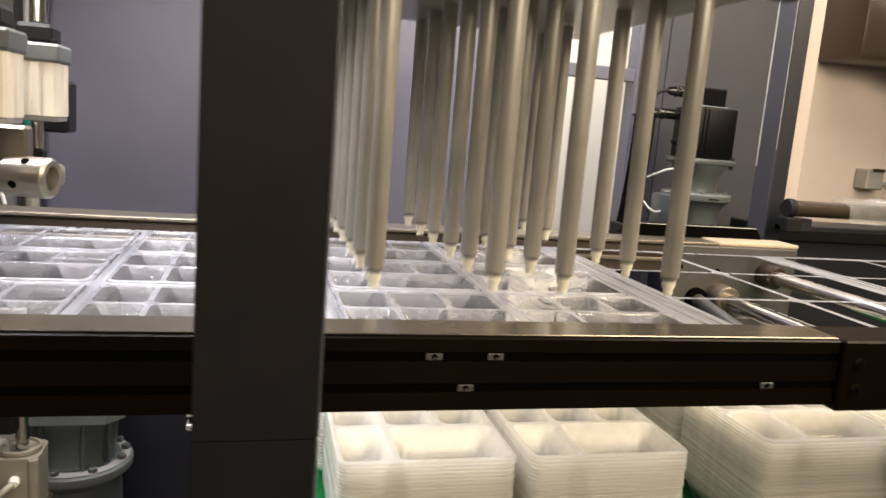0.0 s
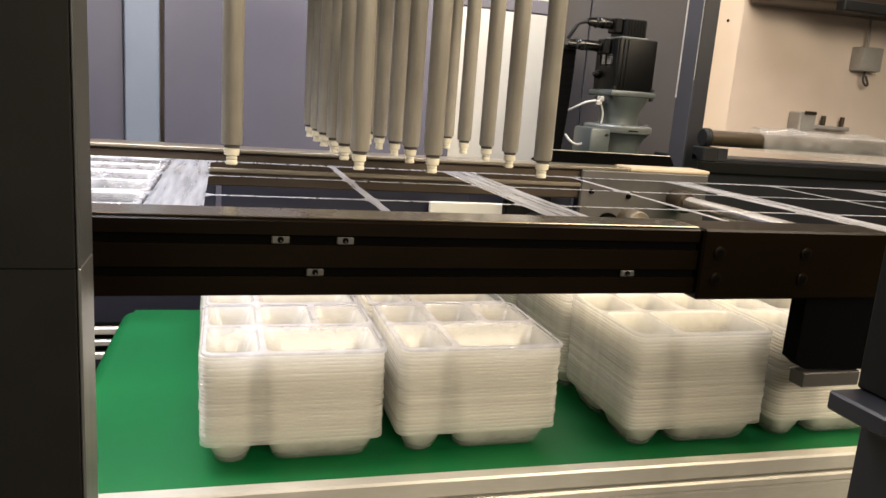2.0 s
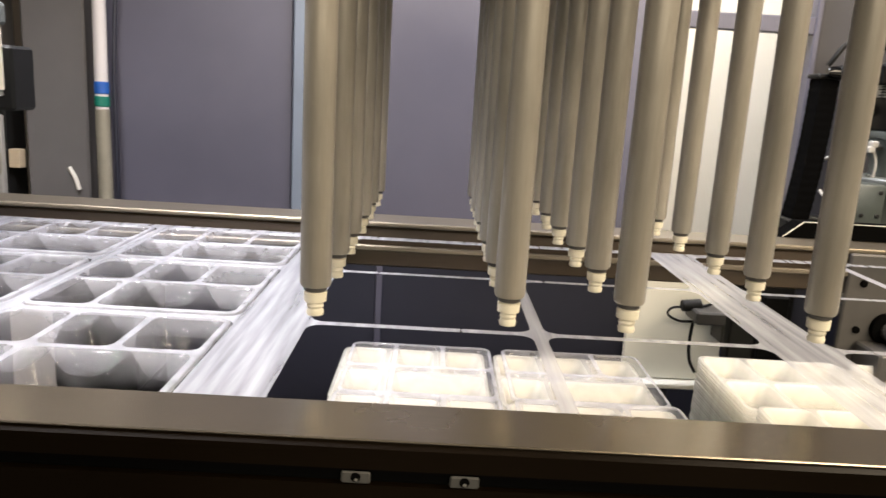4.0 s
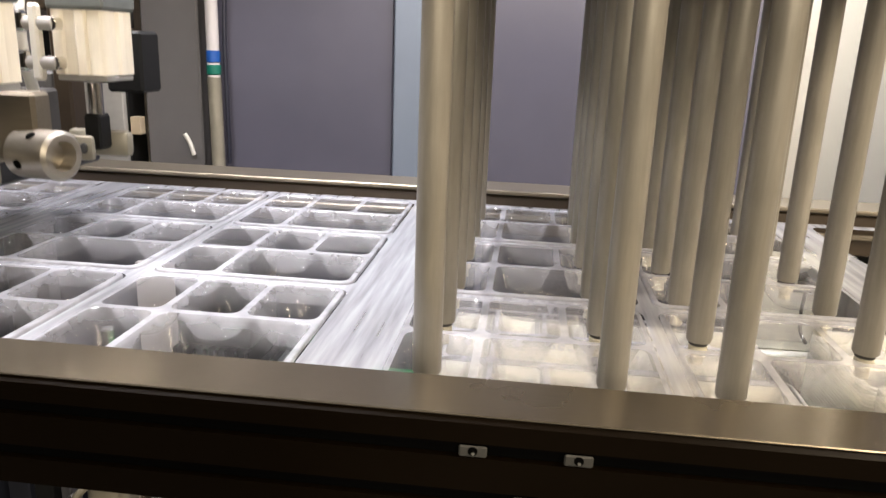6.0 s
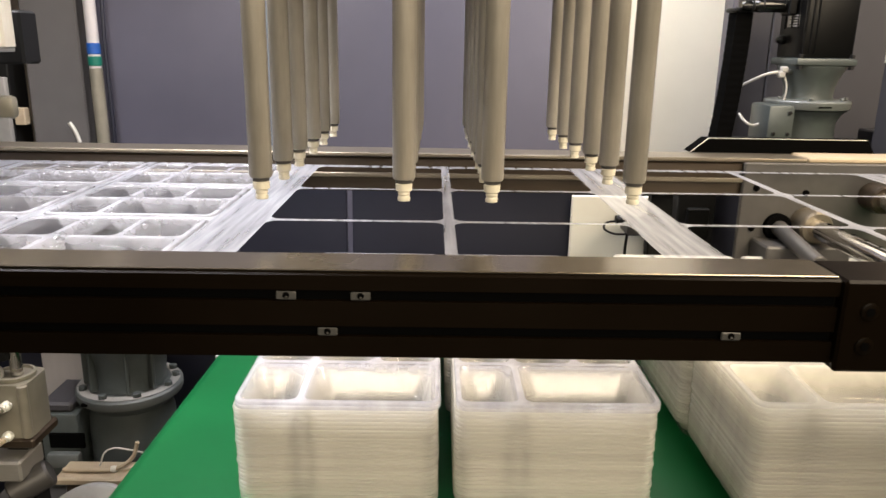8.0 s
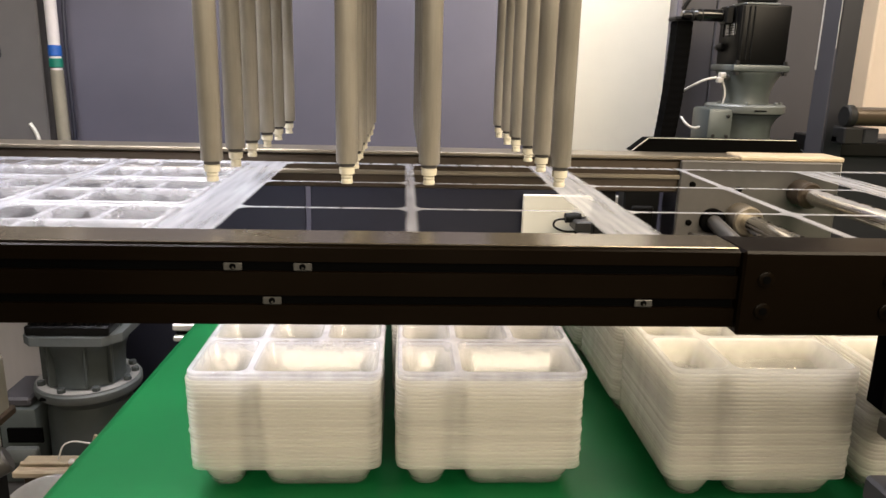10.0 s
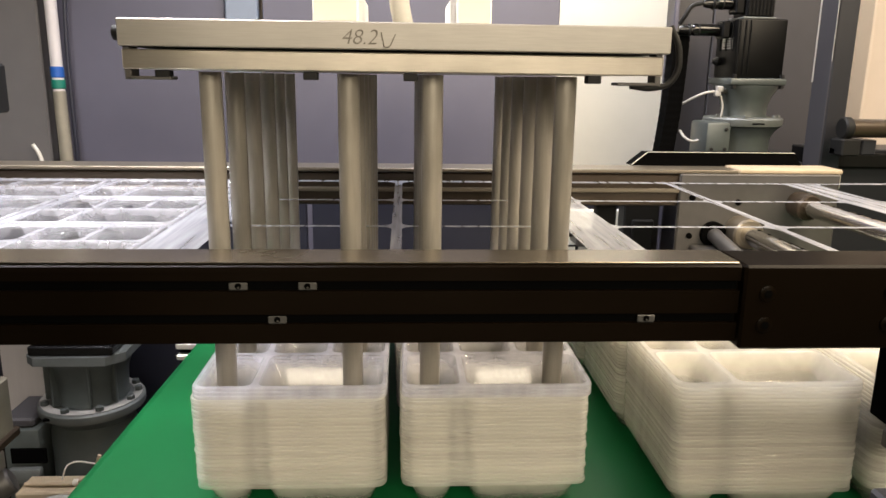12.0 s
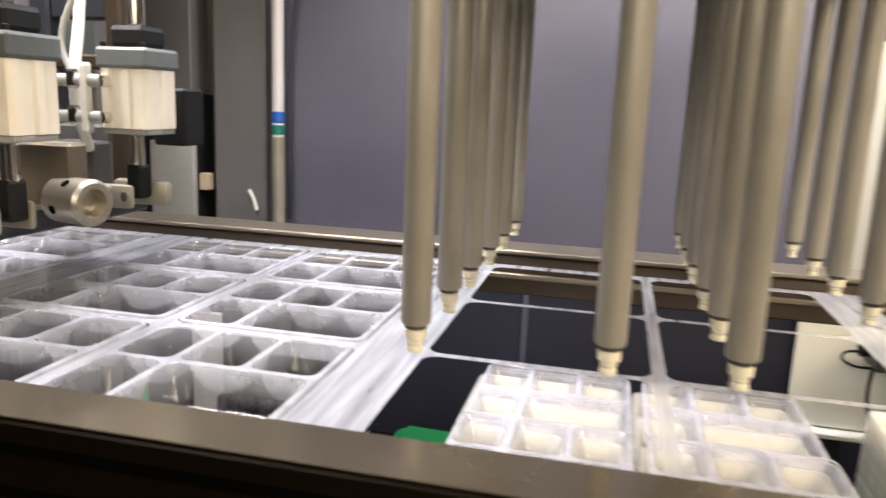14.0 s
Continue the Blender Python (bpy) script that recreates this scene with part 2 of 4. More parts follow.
def tube(points, r, name, mat, parent=None, label="", res=6):
    cu = bpy.data.curves.new(name, "CURVE")
    cu.dimensions, cu.bevel_depth, cu.bevel_resolution, cu.use_fill_caps, cu.resolution_u = "3D", r, 3, True, res
    sp = cu.splines.new("BEZIER")
    sp.bezier_points.add(len(points) - 1)
    for bp, p in zip(sp.bezier_points, points):
        bp.co, bp.handle_left_type, bp.handle_right_type = p, "AUTO", "AUTO"
    tmp = bpy.data.objects.new("tmp", cu)
    scene.collection.objects.link(tmp)
    dg = bpy.context.evaluated_depsgraph_get()
    me = bpy.data.meshes.new_from_object(tmp.evaluated_get(dg))
    bpy.data.objects.remove(tmp)
    me.name = name
    me.materials.clear()
    me.materials.append(M[mat])
    for p in me.polygons:
        p.use_smooth = True
    ob = new(name, me)
    ob.parent = parent
    if label:
        ob["label"] = label
    return ob


def rounded(x0, x1, y0, y1, r, n=4):
    """Corner points of a rounded rectangle, counter-clockwise."""
    pts = []
    for cx, cy, a0 in ((x1 - r, y1 - r, 0), (x0 + r, y1 - r, 90), (x0 + r, y0 + r, 180), (x1 - r, y0 + r, 270)):
        for i in range(n + 1):
            a = radians(a0 + 90 * i / n)
            pts.append((cx + r * math.cos(a), cy + r * math.sin(a)))
    return pts


def ring(bm, pts, z):
    vs = [bm.verts.new((x, y, z)) for x, y in pts]
    return vs, [bm.edges.new((vs[i], vs[(i + 1) % len(vs)])) for i in range(len(vs))]


def bridge(bm, a, b):
    for i in range(len(a)):
        j = (i + 1) % len(a)
        bm.faces.new((a[i], a[j], b[j], b[i]))


def holed_plate(bm, outer, holes, z):
    """A flat plate with holes; returns the outer ring and the rings of the holes."""
    ov, oe = ring(bm, outer, z)
    hs, es = [], list(oe)
    for h in holes:
        v, e = ring(bm, h, z)
        hs.append(v)
        es += e
    bmesh.ops.triangle_fill(bm, use_beauty=True, use_dissolve=False, edges=es, normal=(0, 0, 1))
    return ov, hs


# ---- measures of the place ----
WEB_Z = 1.165
PITCH = 0.615                 # advance of the film per stroke
COLS = (0.153, 0.428)         # left edges of the two openings at the stacking station
ROWS_Y = (0.942, 1.1945, 1.447)
OPEN_W, OPEN_D = 0.259, 0.240
TRAY_W, TRAY_D, TRAY_H = 0.256, 0.236, 0.042
BELT_Z = 0.815
STACK_GAP = 0.0057
ROD_X = (0.190, 0.361, 0.467, 0.638)
ROD_Y = (1.0, 1.135, 1.2525, 1.3875, 1.505, 1.640)
TIP_UP = 1.235

# ---- shell of the hall and the machine's enclosure ----
floor = tagged(link_mesh("floor", boxed(-4, 6, -3.2, 4.2, -0.1, 0, 0), "concrete"), "grey worn concrete factory floor", "floor", kind="structure")
tagged(link_mesh("ceiling", boxed(-4, 6, -3.2, 4.2, 3.2, 3.3, 0), "ceil"), "plain painted hall ceiling", "ceiling", kind="structure")
tagged(link_mesh("wall_south", boxed(-4, 6, -3.3, -3.2, 0, 3.2, 0), "ceil"), "plain hall wall", "wall", kind="structure")
tagged(link_mesh("wall_west", boxed(-4.1, -4, -3.2, 4.2, 0, 3.2, 0), "ceil"), "plain hall wall", "wall", kind="structure")
tagged(link_mesh("wall_east", boxed(6, 6.1, -3.2, 4.2, 0, 3.2, 0), "cream"), "plain cream hall wall", "wall", kind="structure")
tagged(link_mesh("wall_north", boxed(-4, 6, 4.2, 4.3, 0, 3.2, 0), "cream"), "cream painted hall wall", "wall", kind="structure")

# rear cladding of the machine
cladding = thing("rear_cladding", 0, 0, 0, "violet-grey sheet metal panels closing the rear of the machine", "machine panel", kind="structure")
part("panel", boxed(-0.62, -0.108, 2.40, 2.43, 0.0, 2.6, 0.003), "panel", cladding)
part("panel", boxed(0.004, 0.912, 2.40, 2.43, 0.0, 2.6, 0.003), "panel", cladding)
part("strip", boxed(-0.104, -0.008, 2.385, 2.42, 0.0, 2.6, 0.004), "panel_strip", cladding, "lighter blue-grey joining strip")
part("panel", boxed(1.29, 1.42, 2.46, 2.49, 0.0, 2.6, 0.003), "grey_dark", cladding)
part("panel", boxed(1.424, 1.87, 2.46, 2.49, 0.0, 2.6, 0.003), "grey_dark", cladding)
part("gap_post", boxed(1.272, 1.288, 2.40, 2.47, 0.0, 2.6, 0.003), "panel", cladding)
part("panel", boxed(0.912, 1.271, 2.40, 2.43, 0.0, 1.075, 0.003), "navy", cladding)
part("panel", boxed(0.912, 1.271, 2.40, 2.43, 1.64, 1.685, 0.003), "panel", cladding)
tagged(link_mesh("wall_white", boxed(0.6, 1.6, 3.0, 3.05, 0, 2.6, 0), "white"), "white painted wall seen through the gap", "wall", kind="structure")
lower = thing("lower_backing", 0, 0, 0, "dark navy sheet metal behind the stacking bay", "machine panel", kind="structure")
part("sheet", boxed(-1.6, 0.16, 2.1, 2.12, 0.0, 1.06, 0.003), "navy", lower)
part("sheet", boxed(0.175, 0.9, 2.1, 2.12, 0.0, 1.06, 0.003), "navy", lower)

# ---- front beam ----
beam = thing("front_beam", 0, 0.849, 1.09, "dark anodised slotted aluminium beam along the film", "beam")
bm = bmesh.new()
sec = [(0, 0.096), (0, 0.080), (0.007, 0.080), (0.007, 0.068), (0, 0.068), (0, 0.0405), (0.007, 0.0405), (0.007, 0.029), (0, 0.029), (0, 0.006), (0.004, 0.006), (0.066, 0.006), (0.066, 0.099), (0.004, 0.099)]
ends = []
for x in (-1.7, 0.822):
    ends.append([bm.verts.new((x, y, z)) for y, z in sec])
bridge(bm, ends[0], ends[1])
bm.faces.new(ends[0]), bm.faces.new(ends[1][::-1])
bmesh.ops.recalc_face_normals(bm, faces=bm.faces)
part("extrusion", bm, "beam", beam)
part("top_strip", boxed(-1.7, 0.82, 0.003, 0.066, 0.0995, 0.1015, 0.0008), "beam_top", beam, "brushed top strip, its warm reflection put into the colour")
# black sheets in the recesses paint the shade inside the slots
for z in (0.068, 0.029):
    part("slot", boxed(-1.69, 0.82, 0.0056, 0.0068, z + 0.0004, z + 0.0112, 0), "slot", beam, "black inlay for the shade inside the T-slot")
for x, z in ((0.2455, 0.074), (0.3225, 0.074), (0.2875, 0.0345), (0.713, 0.0345)):
    nut = part("slot_nut", boxed(x - 0.0105, x + 0.0105, -0.0012, 0.0009, z - 0.0045, z + 0.0045, 0.0012), "nut", beam, "dull zinc slot nut")
    part("hole", turned([(0.0036, 0), (0.0036, 0.0006), (0.002, 0.0007)], 14, pose(x, -0.0013, z + 0.0005, 90, 0, 0)), "slot", nut)
    part("screw_tip", turned([(0.0014, 0), (0.0014, 0.0004)], 8, pose(x + 0.0004, -0.0021, z - 0.001, 90, 0, 0)), "steel", nut)
end = part("end_block", boxed(0.823, 1.16, -0.008, 0.07, -0.002, 0.1, 0.003), "beam", beam, "dark machined end block")
for x in (0.851, 1.0):
    for z in (0.029, 0.067):
        sb = part("socket_bolt", turned([(0.0095, -0.0006), (0.0095, 0.0012), (0.008, 0.002)], 18, pose(x, -0.0085, z, 90, 0, 0)), "beam", end, "dark socket-head bolt")
        part("socket", turned([(0.005, 0.0), (0.005, 0.0007)], 6, pose(x, -0.0106, z, 90, 0, 0)), "slot", sb)
bracket = thing("drop_bracket", 1.02, 0.845, 1.09, "black angular bracket hanging under the beam end", "bracket")
bm = bmesh.new()
pts = [(0.0, 0.0), (-0.0, -0.1), (0.02, -0.115), (0.15, -0.12), (0.15, 0.0)]
f = [bm.verts.new((x, 0, z)) for x, z in pts]
b2 = [bm.verts.new((x, 0.03, z)) for x, z in pts]
bm.faces.new(f), bm.faces.new(b2[::-1])
bridge(bm, f, b2)
bmesh.ops.recalc_face_normals(bm, faces=bm.faces)
part("body", bm, "slot", bracket)
part("shoe", boxed(0.02, 0.13, 0.0, 0.03, -0.146, -0.122, 0.002), "plate", bracket, "grey metal shoe")

# ---- posts at the front ----
post = thing("front_post", 0.038, 0.555, 0.0, "black painted square post with a grey worn side", "post")
part("upper", boxed(-0.042, 0.043, -0.025, 0.025, 1.2065, 2.6, 0.0006), "post", post)
part("lower", boxed(-0.042, 0.043, -0.025, 0.025, 0.0, 1.206, 0.0006), "post", post)
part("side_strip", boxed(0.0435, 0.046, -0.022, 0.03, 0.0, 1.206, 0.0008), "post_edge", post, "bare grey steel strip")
# upper length of the same strip, its dark reflection painted in
part("side_strip", boxed(0.0435, 0.046, -0.022, 0.03, 1.2065, 2.6, 0.0008), "edge_dark", post, "upper steel strip, dark reflection put into its colour")
post2 = thing("guard_post", 0.93, 0.55, 0.0, "dark painted guard post beside the belt", "post")
part("upper", boxed(-0.057, 0.06, -0.02, 0.05, 1.055, 1.245, 0.003), "post", post2)
part("lower", boxed(-0.04, 0.06, -0.02, 0.05, 0.0, 1.03, 0.003), "charcoal", post2, "dark grey painted lower post")
part("flange", boxed(-0.095, 0.08, -0.03, 0.05, 1.031, 1.054, 0.003), "charcoal", post2, "dark grey flange plate")

# ---- rear rail ----
rail = thing("rear_rail", 0, 1.72, 1.09, "brown metal rail guiding the rear edge of the film", "rail")
part("body", boxed(-1.7, 1.2, 0.0, 0.10, 0.018, 0.092, 0.003), "brown", rail)
for x in (-1.5, -0.85, 0.9):
    part("stand", boxed(x, x + 0.05, 0.07, 0.1, -1.09, 0.017, 0.003), "post", rail)
part("cap", boxed(-1.7, 1.21, -0.006, 0.085, 0.0945, 0.103, 0.002), "rail_top", rail, "worn bright cap strip")
part("lip", boxed(-1.7, 1.2, -0.012, -0.002, 0.05, 0.06, 0.002), "rail_top", rail)
part("tan_strip", boxed(1.212, 1.46, -0.006, 0.085, 0.0945, 0.106, 0.003), "wood", rail, "pale tan end strip")
part("end_bar", boxed(1.2005, 1.458, -0.004, 0.08, 0.060, 0.094, 0.003), "profile", rail, "dull grey end bar")
# ---- belt conveyor ----
conv = thing("belt_conveyor", 0, 0, 0, "green belt conveyor carrying nested tray stacks", "conveyor")
bm = boxed(-0.055, 2.6, 0.915, 1.72, BELT_Z - 0.004, BELT_Z, 0)
part("belt", bm, "belt", conv, "smooth green belt")
part("end_roller", rod_between((-0.055, 0.915, BELT_Z - 0.034), (-0.055, 1.72, BELT_Z - 0.034), 0.03, 24), "belt", conv)
for k, (z0, z1, y0) in enumerate(((0.79, 0.818, 0.888), (0.772, 0.787, 0.884), (0.69, 0.769, 0.888))):
    part("side_rail", boxed(-0.06, 2.6, y0, 0.913, z0, z1, 0.003), "profile", conv)
for z0, z1 in ((0.755, 0.772), (0.728, 0.742), (0.695, 0.712)):
    part("side_rail", boxed(-0.155, 2.6, 1.722, 1.76, z0, z1, 0.003), "profile", conv)
part("side_web", boxed(-0.15, 2.6, 1.735, 1.755, 0.69, 0.775, 0.001), "slot", conv)
for x in (0.73, 1.3, 0.05):
    part("screw", turned([(0.007, 0), (0.007, 0.003), (0.004, 0.004)], 14, pose(x, 0.8885, 0.733, 90, 0, 0)), "slot", conv)
for x in (0.02, 1.8):
    for y in (1.0, 1.66):
        part("leg", boxed(x, x + 0.04, y, y + 0.04, 0.0, 0.77, 0.003), "profile", conv)

conv.rotation_euler = (0, 0, radians(-1.5))

# ---- trays ----
CELLS = ((0.0065, 0.078, 0.0065, 0.116), (0.086, 0.2495, 0.0065, 0.116), (0.0065, 0.078, 0.125, 0.2295), (0.086, 0.1635, 0.125, 0.2295), (0.1715, 0.2495, 0.125, 0.2295))


def as_mesh(name, bm, mat):
    bmesh.ops.recalc_face_normals(bm, faces=bm.faces)
    me = bpy.data.meshes.new(name)
    bm.to_mesh(me)
    bm.free()
    me.materials.append(M[mat])
    for p in me.polygons:
        p.use_smooth = True
    me.set_sharp_from_angle(angle=radians(50))
    return me


def tray_meshes(rim_mat, cell_mat):
    """The rim with its skirt, and one mesh per compartment."""
    bm = bmesh.new()
    holes = [rounded(x0, x1, y0, y1, 0.012) for x0, x1, y0, y1 in CELLS]
    prev, hs = holed_plate(bm, rounded(0.003, TRAY_W - 0.003, 0.003, TRAY_D - 0.003, 0.014), holes, 0.0)
    for grow, z in ((0.0012, -0.0003), (0.0022, -0.0009), (0.0027, -0.0018), (0.0027, -0.0050)):
        v, _ = ring(bm, rounded(0.003 - grow, TRAY_W - 0.003 + grow, 0.003 - grow, TRAY_D - 0.003 + grow, 0.014 + grow), z)
        bridge(bm, prev, v)
        prev = v
    out = [("rim", as_mesh("rim", bm, rim_mat))]
    for x0, x1, y0, y1 in CELLS:
        bm = bmesh.new()
        prev, _ = ring(bm, rounded(x0, x1, y0, y1, 0.012), 0.0)
        for q, z, r in ((0.0012, -0.0012, 0.0125), (0.0032, -0.0045, 0.014), (0.0125, -0.034, 0.019), (0.0150, -0.039, 0.0185), (0.0205, -TRAY_H, 0.0145)):
            v, _ = ring(bm, rounded(x0 + q, x1 - q, y0 + q, y1 - q, r), z)
            bridge(bm, prev, v)
            prev = v
        bm.faces.new(prev)
        out.append(("compartment", as_mesh("compartment", bm, cell_mat)))
    return out


TRAY = tray_meshes("rim", "tray")
NESTED = tray_meshes("nested_rim", "nested")


def tray_at(x, y, z, label, group, meshes=TRAY):
    e = thing("food_tray", x, y, z, label, "food tray", group)
    for name, me in meshes:
        new(name, me).parent = e
    return e


# nested stacks standing on the belt: the batch being filled and the batch before it
rng = random.Random(7)
STACKED = 23
ROW_SHORT = {0: 0, 1: 1, 2: 3}  # the rear stacks settle a little lower
for bx, by, count in ((0.0, 0.0, STACKED), (0.638, -0.03, STACKED + 5)):
    for cx in COLS:
        for row, ry in enumerate(ROWS_Y):
            lean = rng.uniform(-0.0004, 0.0004)
            for k in range(count - ROW_SHORT[row]):
                jx, jy = rng.gauss(0, 0.0005) + lean * k * 0.5, rng.gauss(0, 0.00035)
                tray_at(cx - 0.001 - 0.007 * row + bx + jx, ry + 0.003 - 0.009 * row + by + jy, BELT_Z + TRAY_H + 0.001 + k * STACK_GAP, "milky translucent five-compartment plastic food tray nested in a stack", "stacked trays", NESTED)

# ---- film web ----
web = thing("film_web", 0, 0, WEB_Z, "clear plastic film skeleton with rounded openings moving along the rails", "plastic film")


def web_sheet(x0, x1, y0, y1, holes):
    bm = bmesh.new()
    ov, hs = holed_plate(bm, [(x0, y0), (x1, y0), (x1, y1), (x0, y1)], holes, 0.0)
    return bm


for k in range(-5, 4):
    ox = k * PITCH
    holes = [rounded(cx + ox, cx + OPEN_W + ox, ry, ry + OPEN_D, 0.018) for cx in COLS for ry in ROWS_Y]
    x0, x1 = COLS[0] - 0.04 + ox, COLS[0] - 0.04 + PITCH + ox
    part("sheet", web_sheet(x0, x1, 0.920, 1.715, holes), "web", web)

# trays still sitting in the film, one set per stroke
RIDERS = []
for k in range(0, -5, -1):
    for cx in COLS:
        for row, ry in enumerate(ROWS_Y):
            RIDERS.append((k, row, cx - 0.153 + 0.1535 + k * PITCH + 0.0, ry + 0.002, tray_at(cx + k * PITCH, ry + 0.002, WEB_Z + 0.003, "clear five-compartment plastic food tray formed in the film", "trays in the film")))

# ---- stacking head with its tubes ----
head = thing("stacking_head", 0, 0, TIP_UP, "aluminium stacking head with hanging grey suction tubes", "pick-up head")
HB = 0.45
part("lower_plate", boxed(0.100, 0.747, 0.955, 1.70, HB, HB + 0.023, 0.0015), "alu", head)
part("upper_plate", boxed(0.097, 0.754, 0.952, 1.703, HB + 0.026, HB + 0.058, 0.0015), "alu_face", head)
for x in ROD_X:
    for y in ROD_Y:
        t = part("suction_tube", turned([(0.006, 0.026), (0.0125, 0.0262), (0.0138, 0.029), (0.0138, HB - 0.002)], 20, pose(x, y, 0)), "rod", head)
        part("cup", turned([(0.003, 0.0), (0.0072, 0.0), (0.0078, 0.003), (0.0066, 0.006), (0.0076, 0.0085), (0.0066, 0.011), (0.0098, 0.0125), (0.0102, 0.0205), (0.0085, 0.0215)], 16, pose(x, y, 0)), "tip", t)
        part("collar", turned([(0.0092, 0.0218), (0.0102, 0.0224), (0.0102, 0.0246), (0.0092, 0.0258)], 16, pose(x, y, 0)), "plate", t)
for x in (0.136, 0.31, 0.43, 0.655):
    part("underside_clip", boxed(x, x + 0.017, 0.957, 0.975, HB - 0.01, HB - 0.0005, 0.001), "rubber", head)
for x, s in ((0.105, 1), (0.742, -1)):
    part("hook", box(boxed(min(x, x + s * 0.05), max(x, x + s * 0.05), 0.957, 0.985, HB - 0.012, HB - 0.008, 0.001), x - 0.004, x + 0.004, 0.957, 0.985, HB - 0.012, HB + 0.03, 0.001), "plate", head)
tube([(0.756, 0.965, HB + 0.06), (0.768, 0.963, HB + 0.03), (0.762, 0.963, HB - 0.005), (0.74, 0.963, HB - 0.014), (0.71, 0.963, HB - 0.012)], 0.004, "sensor_cable", "rubber", head)
part("side_knob", rod_between((0.083, 0.98, HB + 0.042), (0.098, 0.98, HB + 0.042), 0.009), "rubber", head)
for x0, x1 in ((0.318, 0.374), (0.497, 0.54)):
    part("support_block", boxed(x0, x1, 1.0, 1.28, HB + 0.06, HB + 0.105, 0.002), "white", head)
    part("riser", boxed(x0 + 0.004, x1 - 0.012, 1.1, 1.16, HB + 0.106, HB + 0.9, 0.002), "alu_face", head)
    part("fitting", turned([(0.012, 0), (0.015, 0.004), (0.015, 0.03), (0.01, 0.034), (0.01, 0.06)], 16, pose(x1 - 0.01, 1.04, HB + 0.106)), "yellow", head)
tube([(0.43, 1.05, HB + 0.06), (0.425, 1.04, HB + 0.1), (0.45, 1.06, HB + 0.17), (0.45, 1.1, HB + 0.5)], 0.013, "hose", "cable", head, "ribbed clear air hose")


cu = bpy.data.curves.new("writing", "FONT")
cu.body, cu.size, cu.shear, cu.extrude, cu.offset = "48.2", 0.025, 0.25, 0.0001, -0.0003
tmp = new("tmp", cu)
me = bpy.data.meshes.new_from_object(tmp.evaluated_get(bpy.context.evaluated_depsgraph_get()))
bpy.data.objects.remove(tmp)
me.materials.clear()
me.materials.append(M["ink"])
wr = new("writing", me)
wr.parent, wr.matrix_local = head, pose(0.356, 0.9515, HB + 0.032, 90, 0, 0)
wr["label"] = "pencilled number"
tube([(0.404, 0.9515, HB + 0.046), (0.406, 0.9515, HB + 0.036), (0.409, 0.9515, HB + 0.029), (0.421, 0.9515, HB + 0.044)], 0.0007, "pencil_tick", "ink", head)


gantry = thing("lift_guide", 0.43, 1.13, 2.3, "overhead guide block through which the head's risers slide", "guide")
part("block", boxed(-0.3, 0.3, -0.06, 0.06, 0.0, 0.1, 0.004), "charcoal", gantry)
part("hanger", boxed(-0.03, 0.03, -0.03, 0.03, 0.101, 0.9, 0.004), "charcoal", gantry)
bridge_beam = thing("press_bridge", -0.32, 1.18, 2.0, "overhead beam guiding the press rods", "beam")
part("beam", boxed(-0.06, 0.06, -0.25, 0.25, 0.0, 0.08, 0.004), "charcoal", bridge_beam)
part("hanger", boxed(-0.03, 0.03, -0.03, 0.03, 0.081, 1.2, 0.004), "charcoal", bridge_beam)


